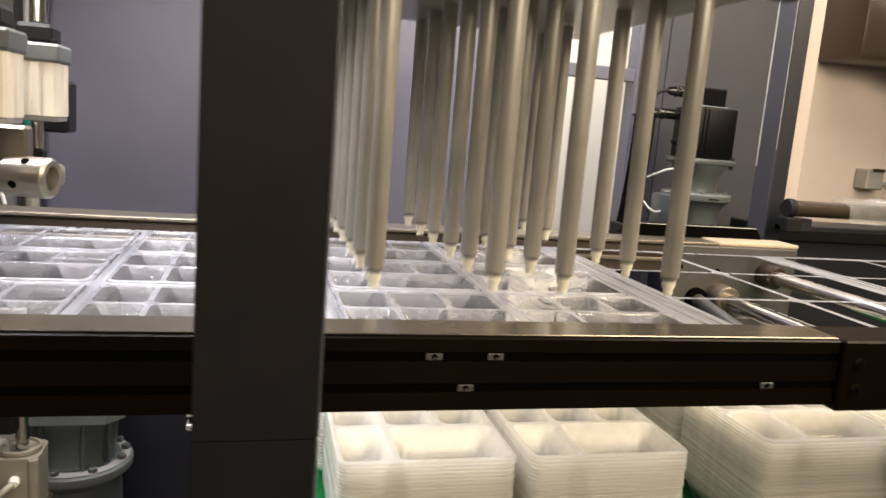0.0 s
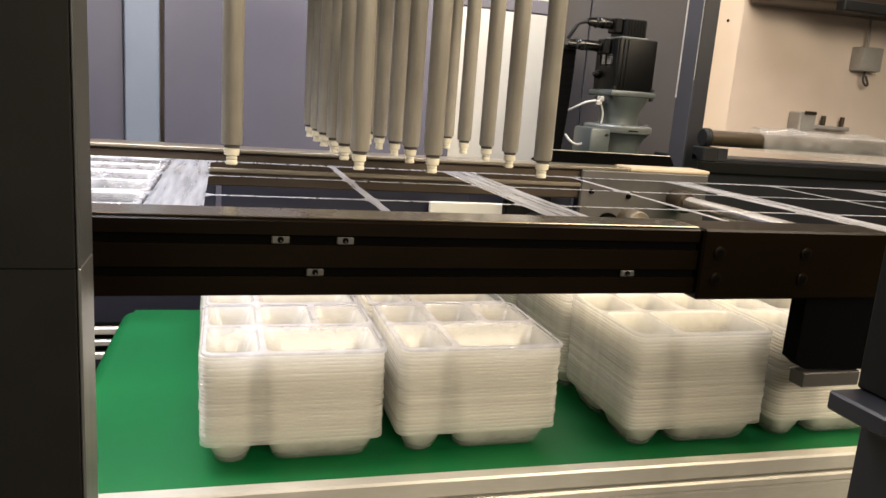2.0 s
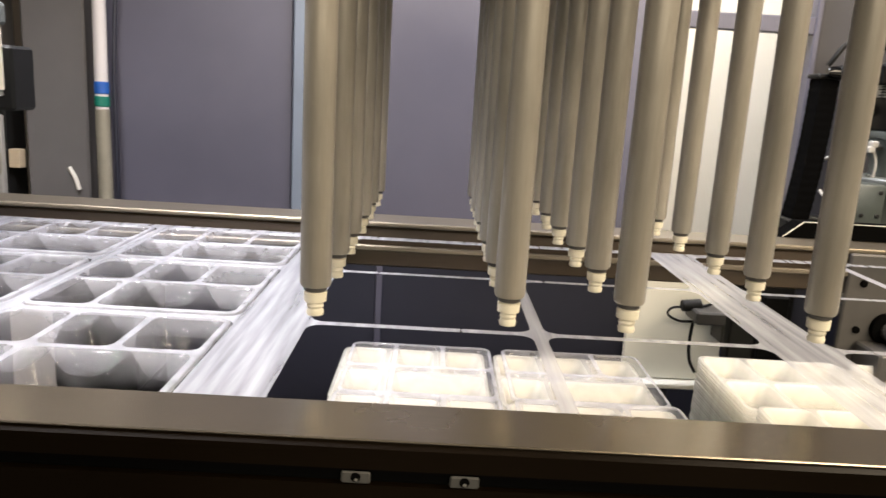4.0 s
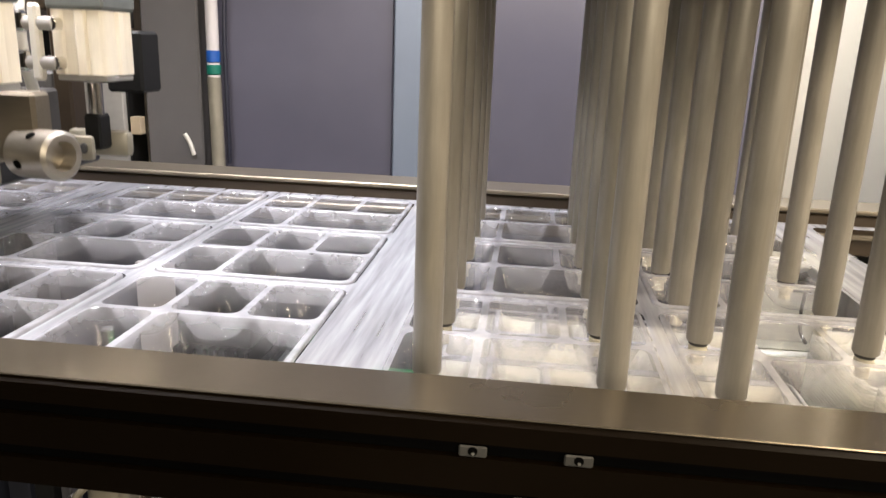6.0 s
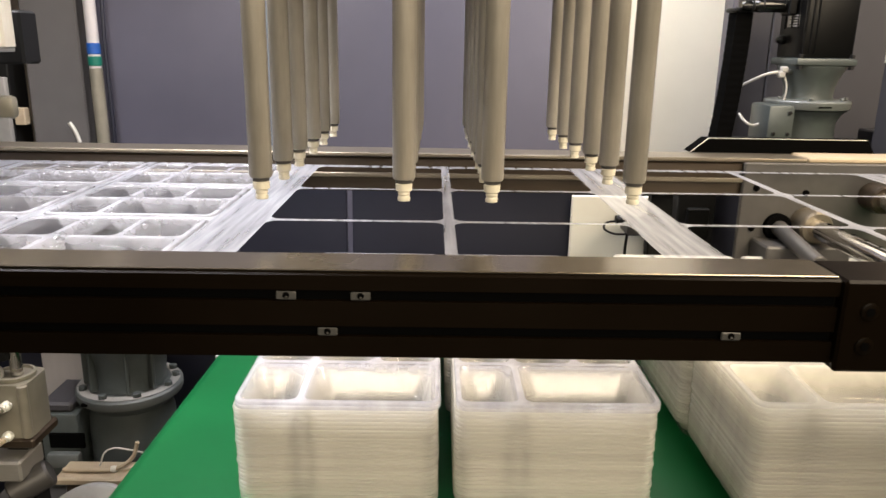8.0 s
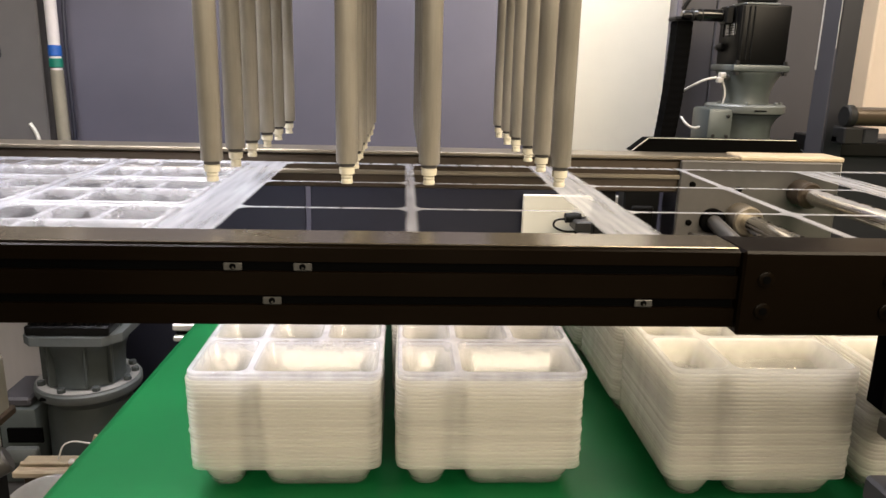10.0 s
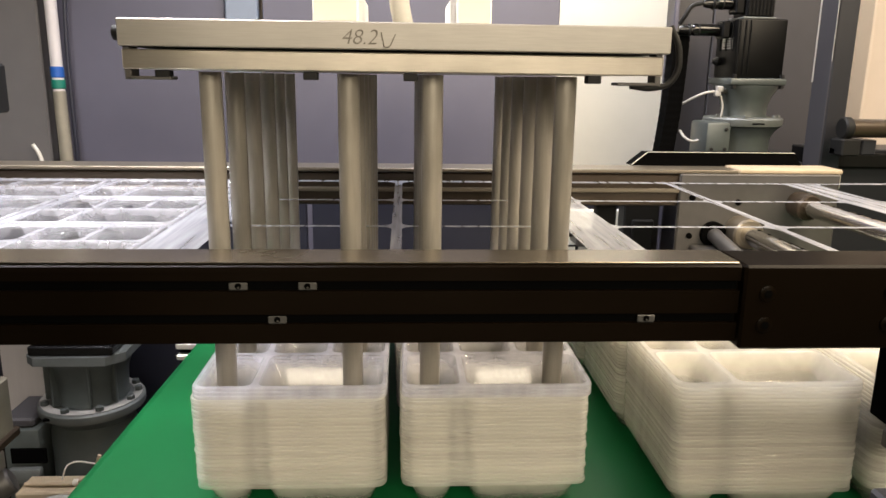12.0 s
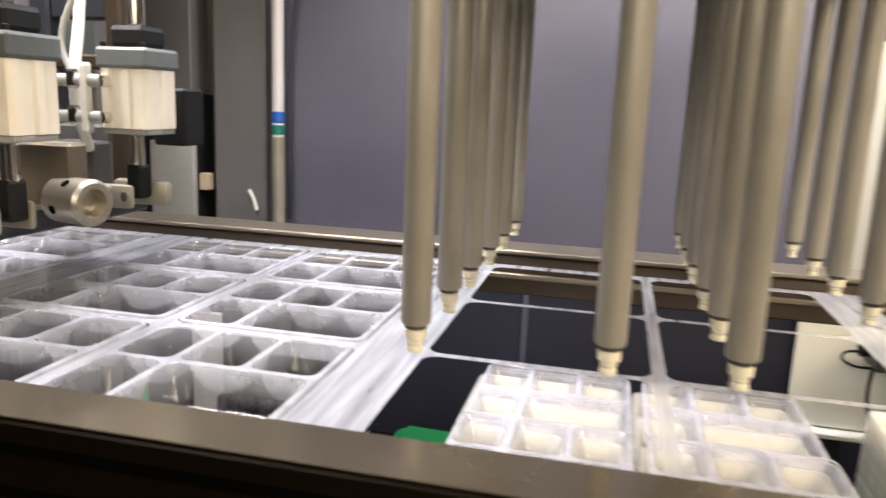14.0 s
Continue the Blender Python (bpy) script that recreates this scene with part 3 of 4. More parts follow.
# ---- drive motor on the right ----
def gear_motor(x, y, z, label):
    e = thing("gear_motor", x, y, z, label, "motor")
    part("gearbox", turned([(0.05, 0.0), (0.078, 0.002), (0.078, 0.055), (0.09, 0.078), (0.104, 0.09)], 28), "gear", e, "grey-green cast gearbox")
    sb = part("side_box", boxed(-0.137, -0.066, -0.085, 0.04, 0.0, 0.105, 0.009, 2), "gear", e)
    for px, pz in ((-0.12, 0.03), (-0.082, 0.03), (-0.082, 0.085)):
        part("screw", turned([(0.005, 0), (0.005, 0.003), (0.003, 0.004)], 10, pose(px, -0.0855, pz, 90, 0, 0)), "rubber", sb)
    part("outrigger", boxed(0.045, 0.06, -0.05, 0.0, -0.0, 0.075, 0.004), "gear", e)
    fl = part("collar", turned([(0.1, 0.0905), (0.108, 0.093), (0.11, 0.096), (0.11, 0.112), (0.107, 0.116), (0.075, 0.118)], 32), "gear_face", e, "round grey bolted flange")
    part("slot", boxed(-0.02, 0.014, -0.1108, -0.1085, 0.1, 0.104, 0.0005), "slot", fl)
    for a in (200, 250, 305, 340):
        part("bolt", turned([(0.006, 0), (0.006, 0.006), (0.0045, 0.007)], 6, pose(0.095 * math.cos(radians(a)), 0.095 * math.sin(radians(a)), 0.1172)), "gear_face", fl)
    part("neck", turned([(0.064, 0.1185), (0.062, 0.13), (0.064, 0.15), (0.072, 0.175), (0.086, 0.198), (0.088, 0.206)], 30), "gear", e)
    part("mount_plate", boxed(-0.08, 0.08, -0.08, 0.08, 0.2065, 0.2255, 0.005, 2), "gear", e)
    for px in (-0.068, 0.068):
        part("bolt", turned([(0.007, 0), (0.007, 0.009), (0.005, 0.01)], 6, pose(px, -0.072, 0.2258)), "rubber", e)
        part("nut", turned([(0.008, 0), (0.008, 0.009)], 6, pose(px, -0.072, 0.197)), "rubber", e)
    body = part("motor_body", boxed(-0.07, 0.07, -0.07, 0.07, 0.226, 0.384, 0.006, 2), "motor", e, "black servo motor body")
    for px, w in ((-0.066, 0.004), (-0.05, 0.004), (-0.036, 0.003)):
        part("rib", boxed(px, px + w, -0.0745, -0.0705, 0.236, 0.38, 0.001), "motor", body)
    for py in (-0.045, -0.01, 0.03):
        part("side_rib", boxed(-0.0745, -0.0705, py, py + 0.004, 0.3, 0.38, 0.001), "motor", body)
    part("top_rim", boxed(-0.05, 0.045, -0.05, 0.05, 0.3845, 0.391, 0.002), "gear_face", body)
    part("side_plug", turned([(0.012, 0), (0.013, 0.01), (0.006, 0.022)], 14, pose(-0.0705, 0.03, 0.272, 0, -90, 0)), "motor", body)
    plate = part("type_plate", boxed(-0.0722, -0.0708, -0.045, 0.02, 0.305, 0.335, 0), "label", body, "silver type plate")
    for k in range(4):
        part("text_bar", boxed(-0.0728, -0.0723, -0.04, 0.01 - 0.008 * (k % 2), 0.309 + 0.0065 * k, 0.3115 + 0.0065 * k, 0), "slot", plate)
    enc = part("encoder", boxed(-0.038, 0.042, -0.04, 0.045, 0.3915, 0.446, 0.004), "motor", e)
    for k in range(7):
        part("rib", boxed(-0.034 + k * 0.0105, -0.029 + k * 0.0105, -0.044, -0.0405, 0.394, 0.442, 0.001), "motor", enc)
    part("plug_base", boxed(-0.064, -0.0385, -0.03, 0.02, 0.40, 0.446, 0.004), "motor", e)
    part("plug_base", boxed(-0.098, -0.075, -0.035, 0.015, 0.333, 0.38, 0.004), "motor", e)
    for x0, x1, zz, yy in ((-0.15, -0.0645, 0.428, -0.005), (-0.215, -0.0985, 0.356, -0.01)):
        plug = part("plug", turned([(0.009, 0.0), (0.0135, 0.012), (0.015, 0.04), (0.0165, 0.042), (0.0165, x1 - x0 - 0.004), (0.015, x1 - x0)], 18, pose(x0, yy, zz, 0, 90, 0)), "gloss_black", e, "glossy black round plug")
        for dx in (0.026, 0.052):
            part("ring", turned([(0.015, 0), (0.0175, 0.002), (0.0175, 0.005), (0.015, 0.007)], 18, pose(x0 + dx, yy, zz, 0, 90, 0)), "rubber", plug)
    tube([(-0.15, -0.005, 0.428), (-0.178, -0.003, 0.42), (-0.194, 0.0, 0.395), (-0.205, 0.01, 0.372)], 0.006, "cable", "rubber", e)
    for px, pz in ((-0.062, 0.196), (-0.068, 0.183)):
        part("connector", boxed(px - 0.04, px - 0.022, -0.05, -0.032, pz - 0.009, pz + 0.007, 0.003), "label", e)
    part("elbow", rod_between((-0.088, -0.04, 0.188), (-0.06, -0.03, 0.192), 0.008), "nut", e)
    tube([(-0.108, -0.04, 0.188), (-0.135, -0.04, 0.183), (-0.16, -0.02, 0.168), (-0.18, 0.01, 0.15)], 0.0038, "cable", "label", e)
    tube([(-0.088, -0.04, 0.176), (-0.082, -0.045, 0.15), (-0.084, -0.045, 0.116)], 0.0028, "cable", "label", e)
    tube([(-0.137, -0.03, 0.05), (-0.155, -0.03, 0.047), (-0.172, -0.02, 0.056), (-0.182, 0.0, 0.075)], 0.0038, "cable", "label", e)
    return e


motor = gear_motor(1.415, 2.17, 1.178, "black servo motor on a grey right-angle gearbox")
deck = thing("guard_strip", 1.2, 1.8, 1.1935, "black sloped guard strip with a bright upper edge", "guard strip")
bm = bmesh.new()
pts = [(-0.22, 0.0), (0.205, 0.0), (0.205, 0.045), (-0.22, 0.045)]
a = [bm.verts.new((x, y, 0)) for x, y in pts]
b = [bm.verts.new((x + (0.038 if x < 0 else -0.02), y, 0.031)) for x, y in pts]
bm.faces.new(a[::-1]), bm.faces.new(b)
bridge(bm, a, b)
bmesh.ops.recalc_face_normals(bm, faces=bm.faces)
part("plate", bm, "slot", deck)
part("bright_edge", boxed(-0.18, 0.183, -0.002, 0.002, 0.0315, 0.033, 0.0005), "profile", deck)
part("bright_end", rod_between((-0.2195, -0.001, 0.001), (-0.181, -0.001, 0.0322), 0.0012, 8), "profile", deck)
stand = thing("motor_stand", 1.415, 2.17, 0.0, "dark steel stand under the drive motor", "stand")
part("top", boxed(-0.15, 0.13, -0.12, 0.12, 1.16, 1.1775, 0.003), "charcoal", stand)
part("pedestal", boxed(-0.09, 0.09, -0.08, 0.08, 0.0, 1.159, 0.004), "navy", stand)
chain = thing("cable_chain", 1.2, 2.2, 1.178, "black ribbed cable carrier rising behind the motor", "cable chain")
bm = bmesh.new()
rows = []
for k in range(69):
    z = k * 0.005
    u = 1 - z / 0.34
    cx = 0.018 - 0.021 * u * u
    w = 0.0225 - (0.0012 if k % 4 == 0 else 0.0)
    rows.append([bm.verts.new((cx + sx * w, sy * (0.028 - (0.001 if k % 4 == 0 else 0)), z)) for sx, sy in ((-1, -1), (1, -1), (1, 1), (-1, 1))])
for p0, p1 in zip(rows, rows[1:]):
    bridge(bm, p0, p1)
bm.faces.new(rows[0][::-1]), bm.faces.new(rows[-1])
bmesh.ops.recalc_face_normals(bm, faces=bm.faces)
part("carrier", bm, "slot", chain)
part("end_clamp", boxed(-0.012, 0.045, -0.032, 0.032, 0.3405, 0.352, 0.003), "rubber", chain)
part("foot", boxed(-0.04, 0.04, -0.04, 0.04, -0.05, -0.0005, 0.003), "rubber", chain)
part("foot_bracket", boxed(-0.04, 0.064, -0.03, 0.03, -0.07, -0.051, 0.003), "charcoal", chain)

# side plate with shafts
side = thing("shaft_plate", 1.26, 1.705, 0.5, "grey steel side plate with bored bearings", "machine plate")
part("plate", boxed(-0.19, 0.19, 0.0, 0.014, 0.0, 0.685, 0.003), "plate", side)
part("lower_step", boxed(-0.16, 0.02, -0.09, -0.003, 0.3, 0.52, 0.004), "plate", side)
for x, z in ((-0.16, 0.63), (-0.16, 0.54), (-0.05, 0.62)):
    part("screw", turned([(0.007, 0), (0.007, 0.004), (0.004, 0.005)], 14, pose(x, -0.0005, z, 90, 0, 0)), "slot", side)
for x, z, r, bush in ((0.095, 0.616, 0.019, 0.03), (-0.041, 0.553, 0.021, 0.036)):
    part("bearing", turned([(bush, 0), (bush, 0.05), (bush - 0.004, 0.055), (r + 0.001, 0.055)], 28, pose(x, -0.0005, z, 90, 0, 0)), "brown" if bush < 0.033 else "rail_top", side)
    sh = part("shaft", rod_between((x, -0.05, z), (x, -0.76, z), r, 24), "steel", side, "polished steel shaft")
    for k in range(5):
        part("dimple", turned([(0.004, 0), (0.004, 0.0015)], 10, pose(x, -0.10 - 0.045 * k, z + r - 0.001)), "slot", sh)
part("bore", turned([(0.03, 0), (0.03, 0.012), (0.026, 0.014)], 24, pose(-0.105, -0.0005, 0.545, 90, 0, 0)), "slot", side)
part("rod", rod_between((-0.105, -0.012, 0.545), (-0.105, -0.2, 0.515), 0.017, 20), "plate", side)

# white junction board under the film
board = thing("junction_board", 0.77, 2.075, 0.78, "white plate with black cables behind the stacking bay", "mounting plate")
part("plate", boxed(0.0, 0.235, 0.0, 0.012, 0.0, 0.255, 0.003), "ivory", board)
part("ear", boxed(0.236, 0.29, 0.0, 0.012, 0.20, 0.255, 0.003), "ivory", board)
part("lip", boxed(-0.004, 0.24, -0.03, 0.012, -0.016, -0.003, 0.003), "ivory", board)
part("clamp", box(boxed(0.13, 0.24, -0.1, -0.02, 0.17, 0.20, 0.004), 0.2, 0.235, -0.08, -0.012, 0.12, 0.169, 0.004), "plate", board, "grey cable clamp bracket")
part("gland", rod_between((0.11, -0.05, 0.2), (0.155, -0.05, 0.205), 0.014), "rubber", board)
tube([(0.15, -0.03, 0.17), (0.145, -0.035, 0.1), (0.15, -0.04, 0.06), (0.165, -0.04, 0.035)], 0.004, "cable", "rubber", board)
tube([(0.12, -0.05, 0.2), (0.08, -0.05, 0.185), (0.10, -0.045, 0.165), (0.15, -0.04, 0.16)], 0.003, "cable", "rubber", board)
tube([(0.16, -0.05, 0.2), (0.19, -0.06, 0.215), (0.25, -0.05, 0.20)], 0.003, "cable", "rubber", board)
inner = thing("bay_column", 1.04, 2.02, 0.0, "black machine column beside the junction board", "column")
part("column", boxed(0.0, 0.10, 0.0, 0.06, 0.0, 1.12, 0.004), "rubber", inner)
part("cover", boxed(0.02, 0.08, -0.02, -0.003, 0.7, 1.02, 0.004), "post", inner)

# right-hand frame and bay
frame_post = thing("enclosure_post", 1.592, 2.0, 0, "dark blue-grey enclosure post, its lit inner side coloured lilac-grey", "post")
part("post", boxed(-0.026, 0.029, 0.0, 0.085, 0.0, 2.6, 0.003), "charcoal", frame_post)
# one paint all round; the light on the inner side is a paler sheet
part("side_plate", boxed(-0.029, -0.0265, 0.002, 0.086, 0.0, 2.6, 0.001), "grey_dark", frame_post, "added lilac-grey sheet for the lit inner side")
part("bright_seam", boxed(-0.031, -0.0293, 0.08, 0.086, 1.395, 2.6, 0.0005), "profile", frame_post, "thin bright seam")
part("pale_edge", boxed(-0.030, -0.0285, -0.001, 0.0015, 1.45, 2.6, 0.0004), "label", frame_post, "thin pale edge")
sill = thing("enclosure_sill", 1.7, 2.2, 1.1, "dark blue-grey sill under the bay opening", "sill")
part("sill", boxed(-0.08, 1.8, -0.11, 0.06, -1.1, 0.11, 0.004), "charcoal", sill)
part("ledge", boxed(-0.08, 1.8, -0.135, -0.112, 0.06, 0.1, 0.004), "post", sill)
jamb = thing("bay_jamb", 2.04, 2.6, 0.0, "pale pinkish painted jamb of the bay opening", "jamb", kind="structure")
part("jamb", boxed(0.0, 0.12, 0.0, 0.5, 0.0, 2.6, 0.006), "cream", jamb)
tagged(link_mesh("wall_bay", boxed(1.95, 4.6, 3.2, 3.25, 0, 2.9, 0), "cream"), "warm cream painted wall of the bay", "wall", kind="structure")
part("screw", turned([(0.006, 0), (0.006, 0.003)], 12, pose(0.05, -0.0005, 1.72, 90, 0, 0)), "slot", jamb)
duct = thing("overhead_duct", 2.62, 3.0, 1.89, "dark brown worn duct under the bay ceiling", "duct")
part("body", boxed(0.0, 1.6, -0.1, 0.19, 0.0, 0.35, 0.02, 2), "brown", duct)
part("flap", boxed(0.25, 0.9, -0.16, -0.104, -0.03, 0.02, 0.006), "rubber", duct)
wbox = thing("wall_box", 3.30, 3.19, 1.63, "small grey electrical box with a cable", "junction box")
part("box", boxed(0.0, 0.13, -0.07, 0.009, 0.0, 0.12, 0.006, 2), "label", wbox)
tube([(0.06, -0.03, 0.12), (0.065, -0.01, 0.3), (0.07, 0.0, 0.6)], 0.006, "conduit", "label", wbox)
tube([(0.07, -0.03, 0.0), (0.06, -0.04, -0.05), (0.09, -0.04, -0.07), (0.09, -0.02, -0.02)], 0.006, "cable", "plate", wbox)
valve = thing("valve_block", 2.97, 3.15, 1.30, "small grey valve block on the bay wall", "valve")
part("block", boxed(0.0, 0.1, -0.04, 0.048, 0.0, 0.1, 0.006), "label", valve)
part("lever", boxed(0.02, 0.09, -0.05, -0.041, 0.09, 0.105, 0.002), "brown", valve)
for dx in (0.2, 0.32):
    part("nipple", rod_between((dx, 0.02, 0.03), (dx, 0.02, 0.09), 0.012), "brown", valve)
part("manifold", boxed(0.101, 0.36, 0.0, 0.03, 0.02, 0.04, 0.003), "label", valve)
roller = thing("film_roller", 1.575, 1.918, 1.28, "dark steel guide roller with loose film over it", "roller")
part("roller", rod_between((0.0, 0, 0), (1.5, 0, 0.0), 0.024, 24), "brown", roller)
part("end_cap", rod_between((-0.012, 0, 0), (0.012, 0, 0), 0.029, 24), "rubber", roller)
part("bearing_block", boxed(-0.02, 0.03, -0.03, 0.03, -0.07, -0.026, 0.004), "rubber", roller)
part("stand", boxed(0.051, 0.09, 0.0, 0.17, -0.0695, -0.03, 0.003), "charcoal", roller)
part("stand_arm", boxed(-0.02, 0.05, 0.0, 0.03, -0.0695, -0.05, 0.003), "charcoal", roller)
scrap = thing("loose_film", 1.75, 1.918, 1.30, "crumpled clear film draped over the guide roller", "plastic film")
bm = bmesh.new()
grid = []
for i in range(40):
    row = []
    for j in range(17):
        u, v = i / 39, j / 16 - 0.5
        ang = v * 3.4
        r = 0.027 + 0.02 * noise.noise((u * 9, v * 3, 1)) ** 2 + 0.012 * (1 + noise.noise((u * 14, v * 6, 4)))
        row.append(bm.verts.new((u * 1.25, r * math.sin(ang) * 1.2, -0.02 + r * math.cos(ang) - (abs(v) > 0.4) * 0.05 * (0.5 + u))))
    grid.append(row)
for i in range(39):
    for j in range(16):
        bm.faces.new((grid[i][j], grid[i + 1][j], grid[i + 1][j + 1], grid[i][j + 1]))
part("sheet", bm, "loose_film", scrap)
gframe = thing("green_machine", 2.35, 2.9, 0.0, "green painted machine arm with steel fittings in the bay", "machine")
part("stand", boxed(-0.28, -0.2, -0.1, 0.1, 0.0, 1.30, 0.006), "green", gframe)
part("arm", boxed(-0.262, -0.20, -0.10, 0.0, 1.302, 1.46, 0.012, 2), "green", gframe)
part("upper_arm", boxed(-0.25, -0.185, -0.10, 0.0, 1.478, 1.60, 0.012, 2), "green", gframe)
part("joint", boxed(-0.256, -0.175, -0.106, -0.004, 1.462, 1.477, 0.003), "brown", gframe)
part("pulley", turned([(0.026, 0), (0.034, 0.004), (0.034, 0.02), (0.026, 0.024)], 24, pose(-0.255, -0.104, 1.62, 90, 0, 0)), "brown", gframe, "dull brown pulley")
part("lever", boxed(-0.27, -0.16, -0.12, -0.108, 1.601, 1.612, 0.003), "label", gframe, "bare steel lever")
part("steel_joint", rod_between((-0.235, -0.12, 1.44), (-0.175, -0.12, 1.455), 0.012), "nut", gframe)
part("red_block", boxed(-0.155, -0.13, -0.12, -0.09, 1.34, 1.365, 0.003), "red", gframe, "small red block")
tube([(-0.21, -0.107, 1.60), (-0.222, -0.112, 1.55), (-0.212, -0.112, 1.49)], 0.004, "hose", "cable", gframe)

# ---- left rear: column, pipe, press ----
col = thing("rear_column", -0.72, 2.42, 0, "light grey painted steel column", "column")
part("column", boxed(-0.09, 0.075, -0.05, 0.05, 0.0, 2.6, 0.005), "grey_col", col)
tube([(0.05, -0.06, 1.12), (0.04, -0.062, 1.155), (0.027, -0.065, 1.18)], 0.006, "cable_stub", "cable", col)
pipe = thing("air_pipe", -0.6, 2.36, 1.1, "white air pipe with blue and green tape", "pipe")
part("pipe", rod_between((0, 0, 0.17), (0, 0, 1.4), 0.017), "pipe", pipe)
part("lower_sleeve", rod_between((0.004, 0, -0.2), (0.0, 0, 0.24), 0.0185), "satin", pipe, "dull worn plastic sleeve")
part("blue_tape", turned([(0.0175, 0.278), (0.019, 0.28), (0.019, 0.308), (0.0175, 0.31)], 20), "blue", pipe)
part("green_tape", turned([(0.0175, 0.245), (0.0195, 0.247), (0.0195, 0.27), (0.0175, 0.272)], 20), "teal", pipe)
tube([(0.03, 0.01, 0.0), (0.035, 0.015, 0.5), (0.1, 0.02, 1.0), (0.12, 0.03, 1.4)], 0.006, "cable", "navy", pipe)
cab = thing("rear_cabinet", -0.93, 2.35, 0.0, "grey cabinet with dark openings behind the press", "cabinet")
part("door", boxed(-0.07, 0.075, -0.02, 0.0, 0.0, 1.31, 0.003), "label", cab)
part("recess", boxed(-0.3, 0.075, 0.003, 0.1, 1.0, 1.45, 0.003), "rubber", cab)
part("upper", boxed(-0.3, 0.06, 0.003, 0.1, 1.46, 2.6, 0.003), "grey_col", cab)
part("tan_block", boxed(0.08, 0.11, 0.0, 0.03, 1.17, 1.22, 0.002), "wood", cab)
pf = thing("machine_frame", -1.32, 1.6, 0.0, "dark cast machine frame behind the press", "machine frame")
part("frame", boxed(-0.3, 0.3, 0.2, 0.5, 0.0, 2.5, 0.01), "charcoal", pf)
part("pillar", boxed(0.31, 0.37, 0.3, 0.36, 0.0, 2.5, 0.004), "charcoal", pf)
part("pillar", boxed(0.42, 0.45, 0.35, 0.4, 0.0, 2.5, 0.004), "grey_col", pf)
for k in range(4):
    part("rail", boxed(0.27 + 0.045 * k, 0.285 + 0.045 * k, 0.16, 0.19, 1.0, 2.2, 0.003), ("label", "grey_col", "brown", "label")[k], pf)
for k, z in enumerate((1.21, 1.29, 1.37, 1.47, 1.58, 1.68)):
    part("crosspiece", boxed(-0.05, 0.44, 0.12, 0.155, z, z + 0.018 + 0.008 * (k % 3), 0.003), ("plate", "label", "wood")[k % 3], pf)
tube([(0.2, 0.1, 1.5), (0.26, 0.08, 1.42), (0.33, 0.1, 1.40), (0.42, 0.1, 1.5)], 0.009, "hose", "cable", pf)
tube([(0.1, 0.08, 1.62), (0.24, 0.04, 1.5), (0.3, 0.06, 1.62)], 0.012, "hose", "wood", pf)
part("housing", boxed(0.301, 0.5, 0.22, 0.29, 1.52, 1.8, 0.006), "gear", pf)

press = thing("clamp_press", 0, 0, 1.39, "row of silver air cylinders pressing the film", "press")
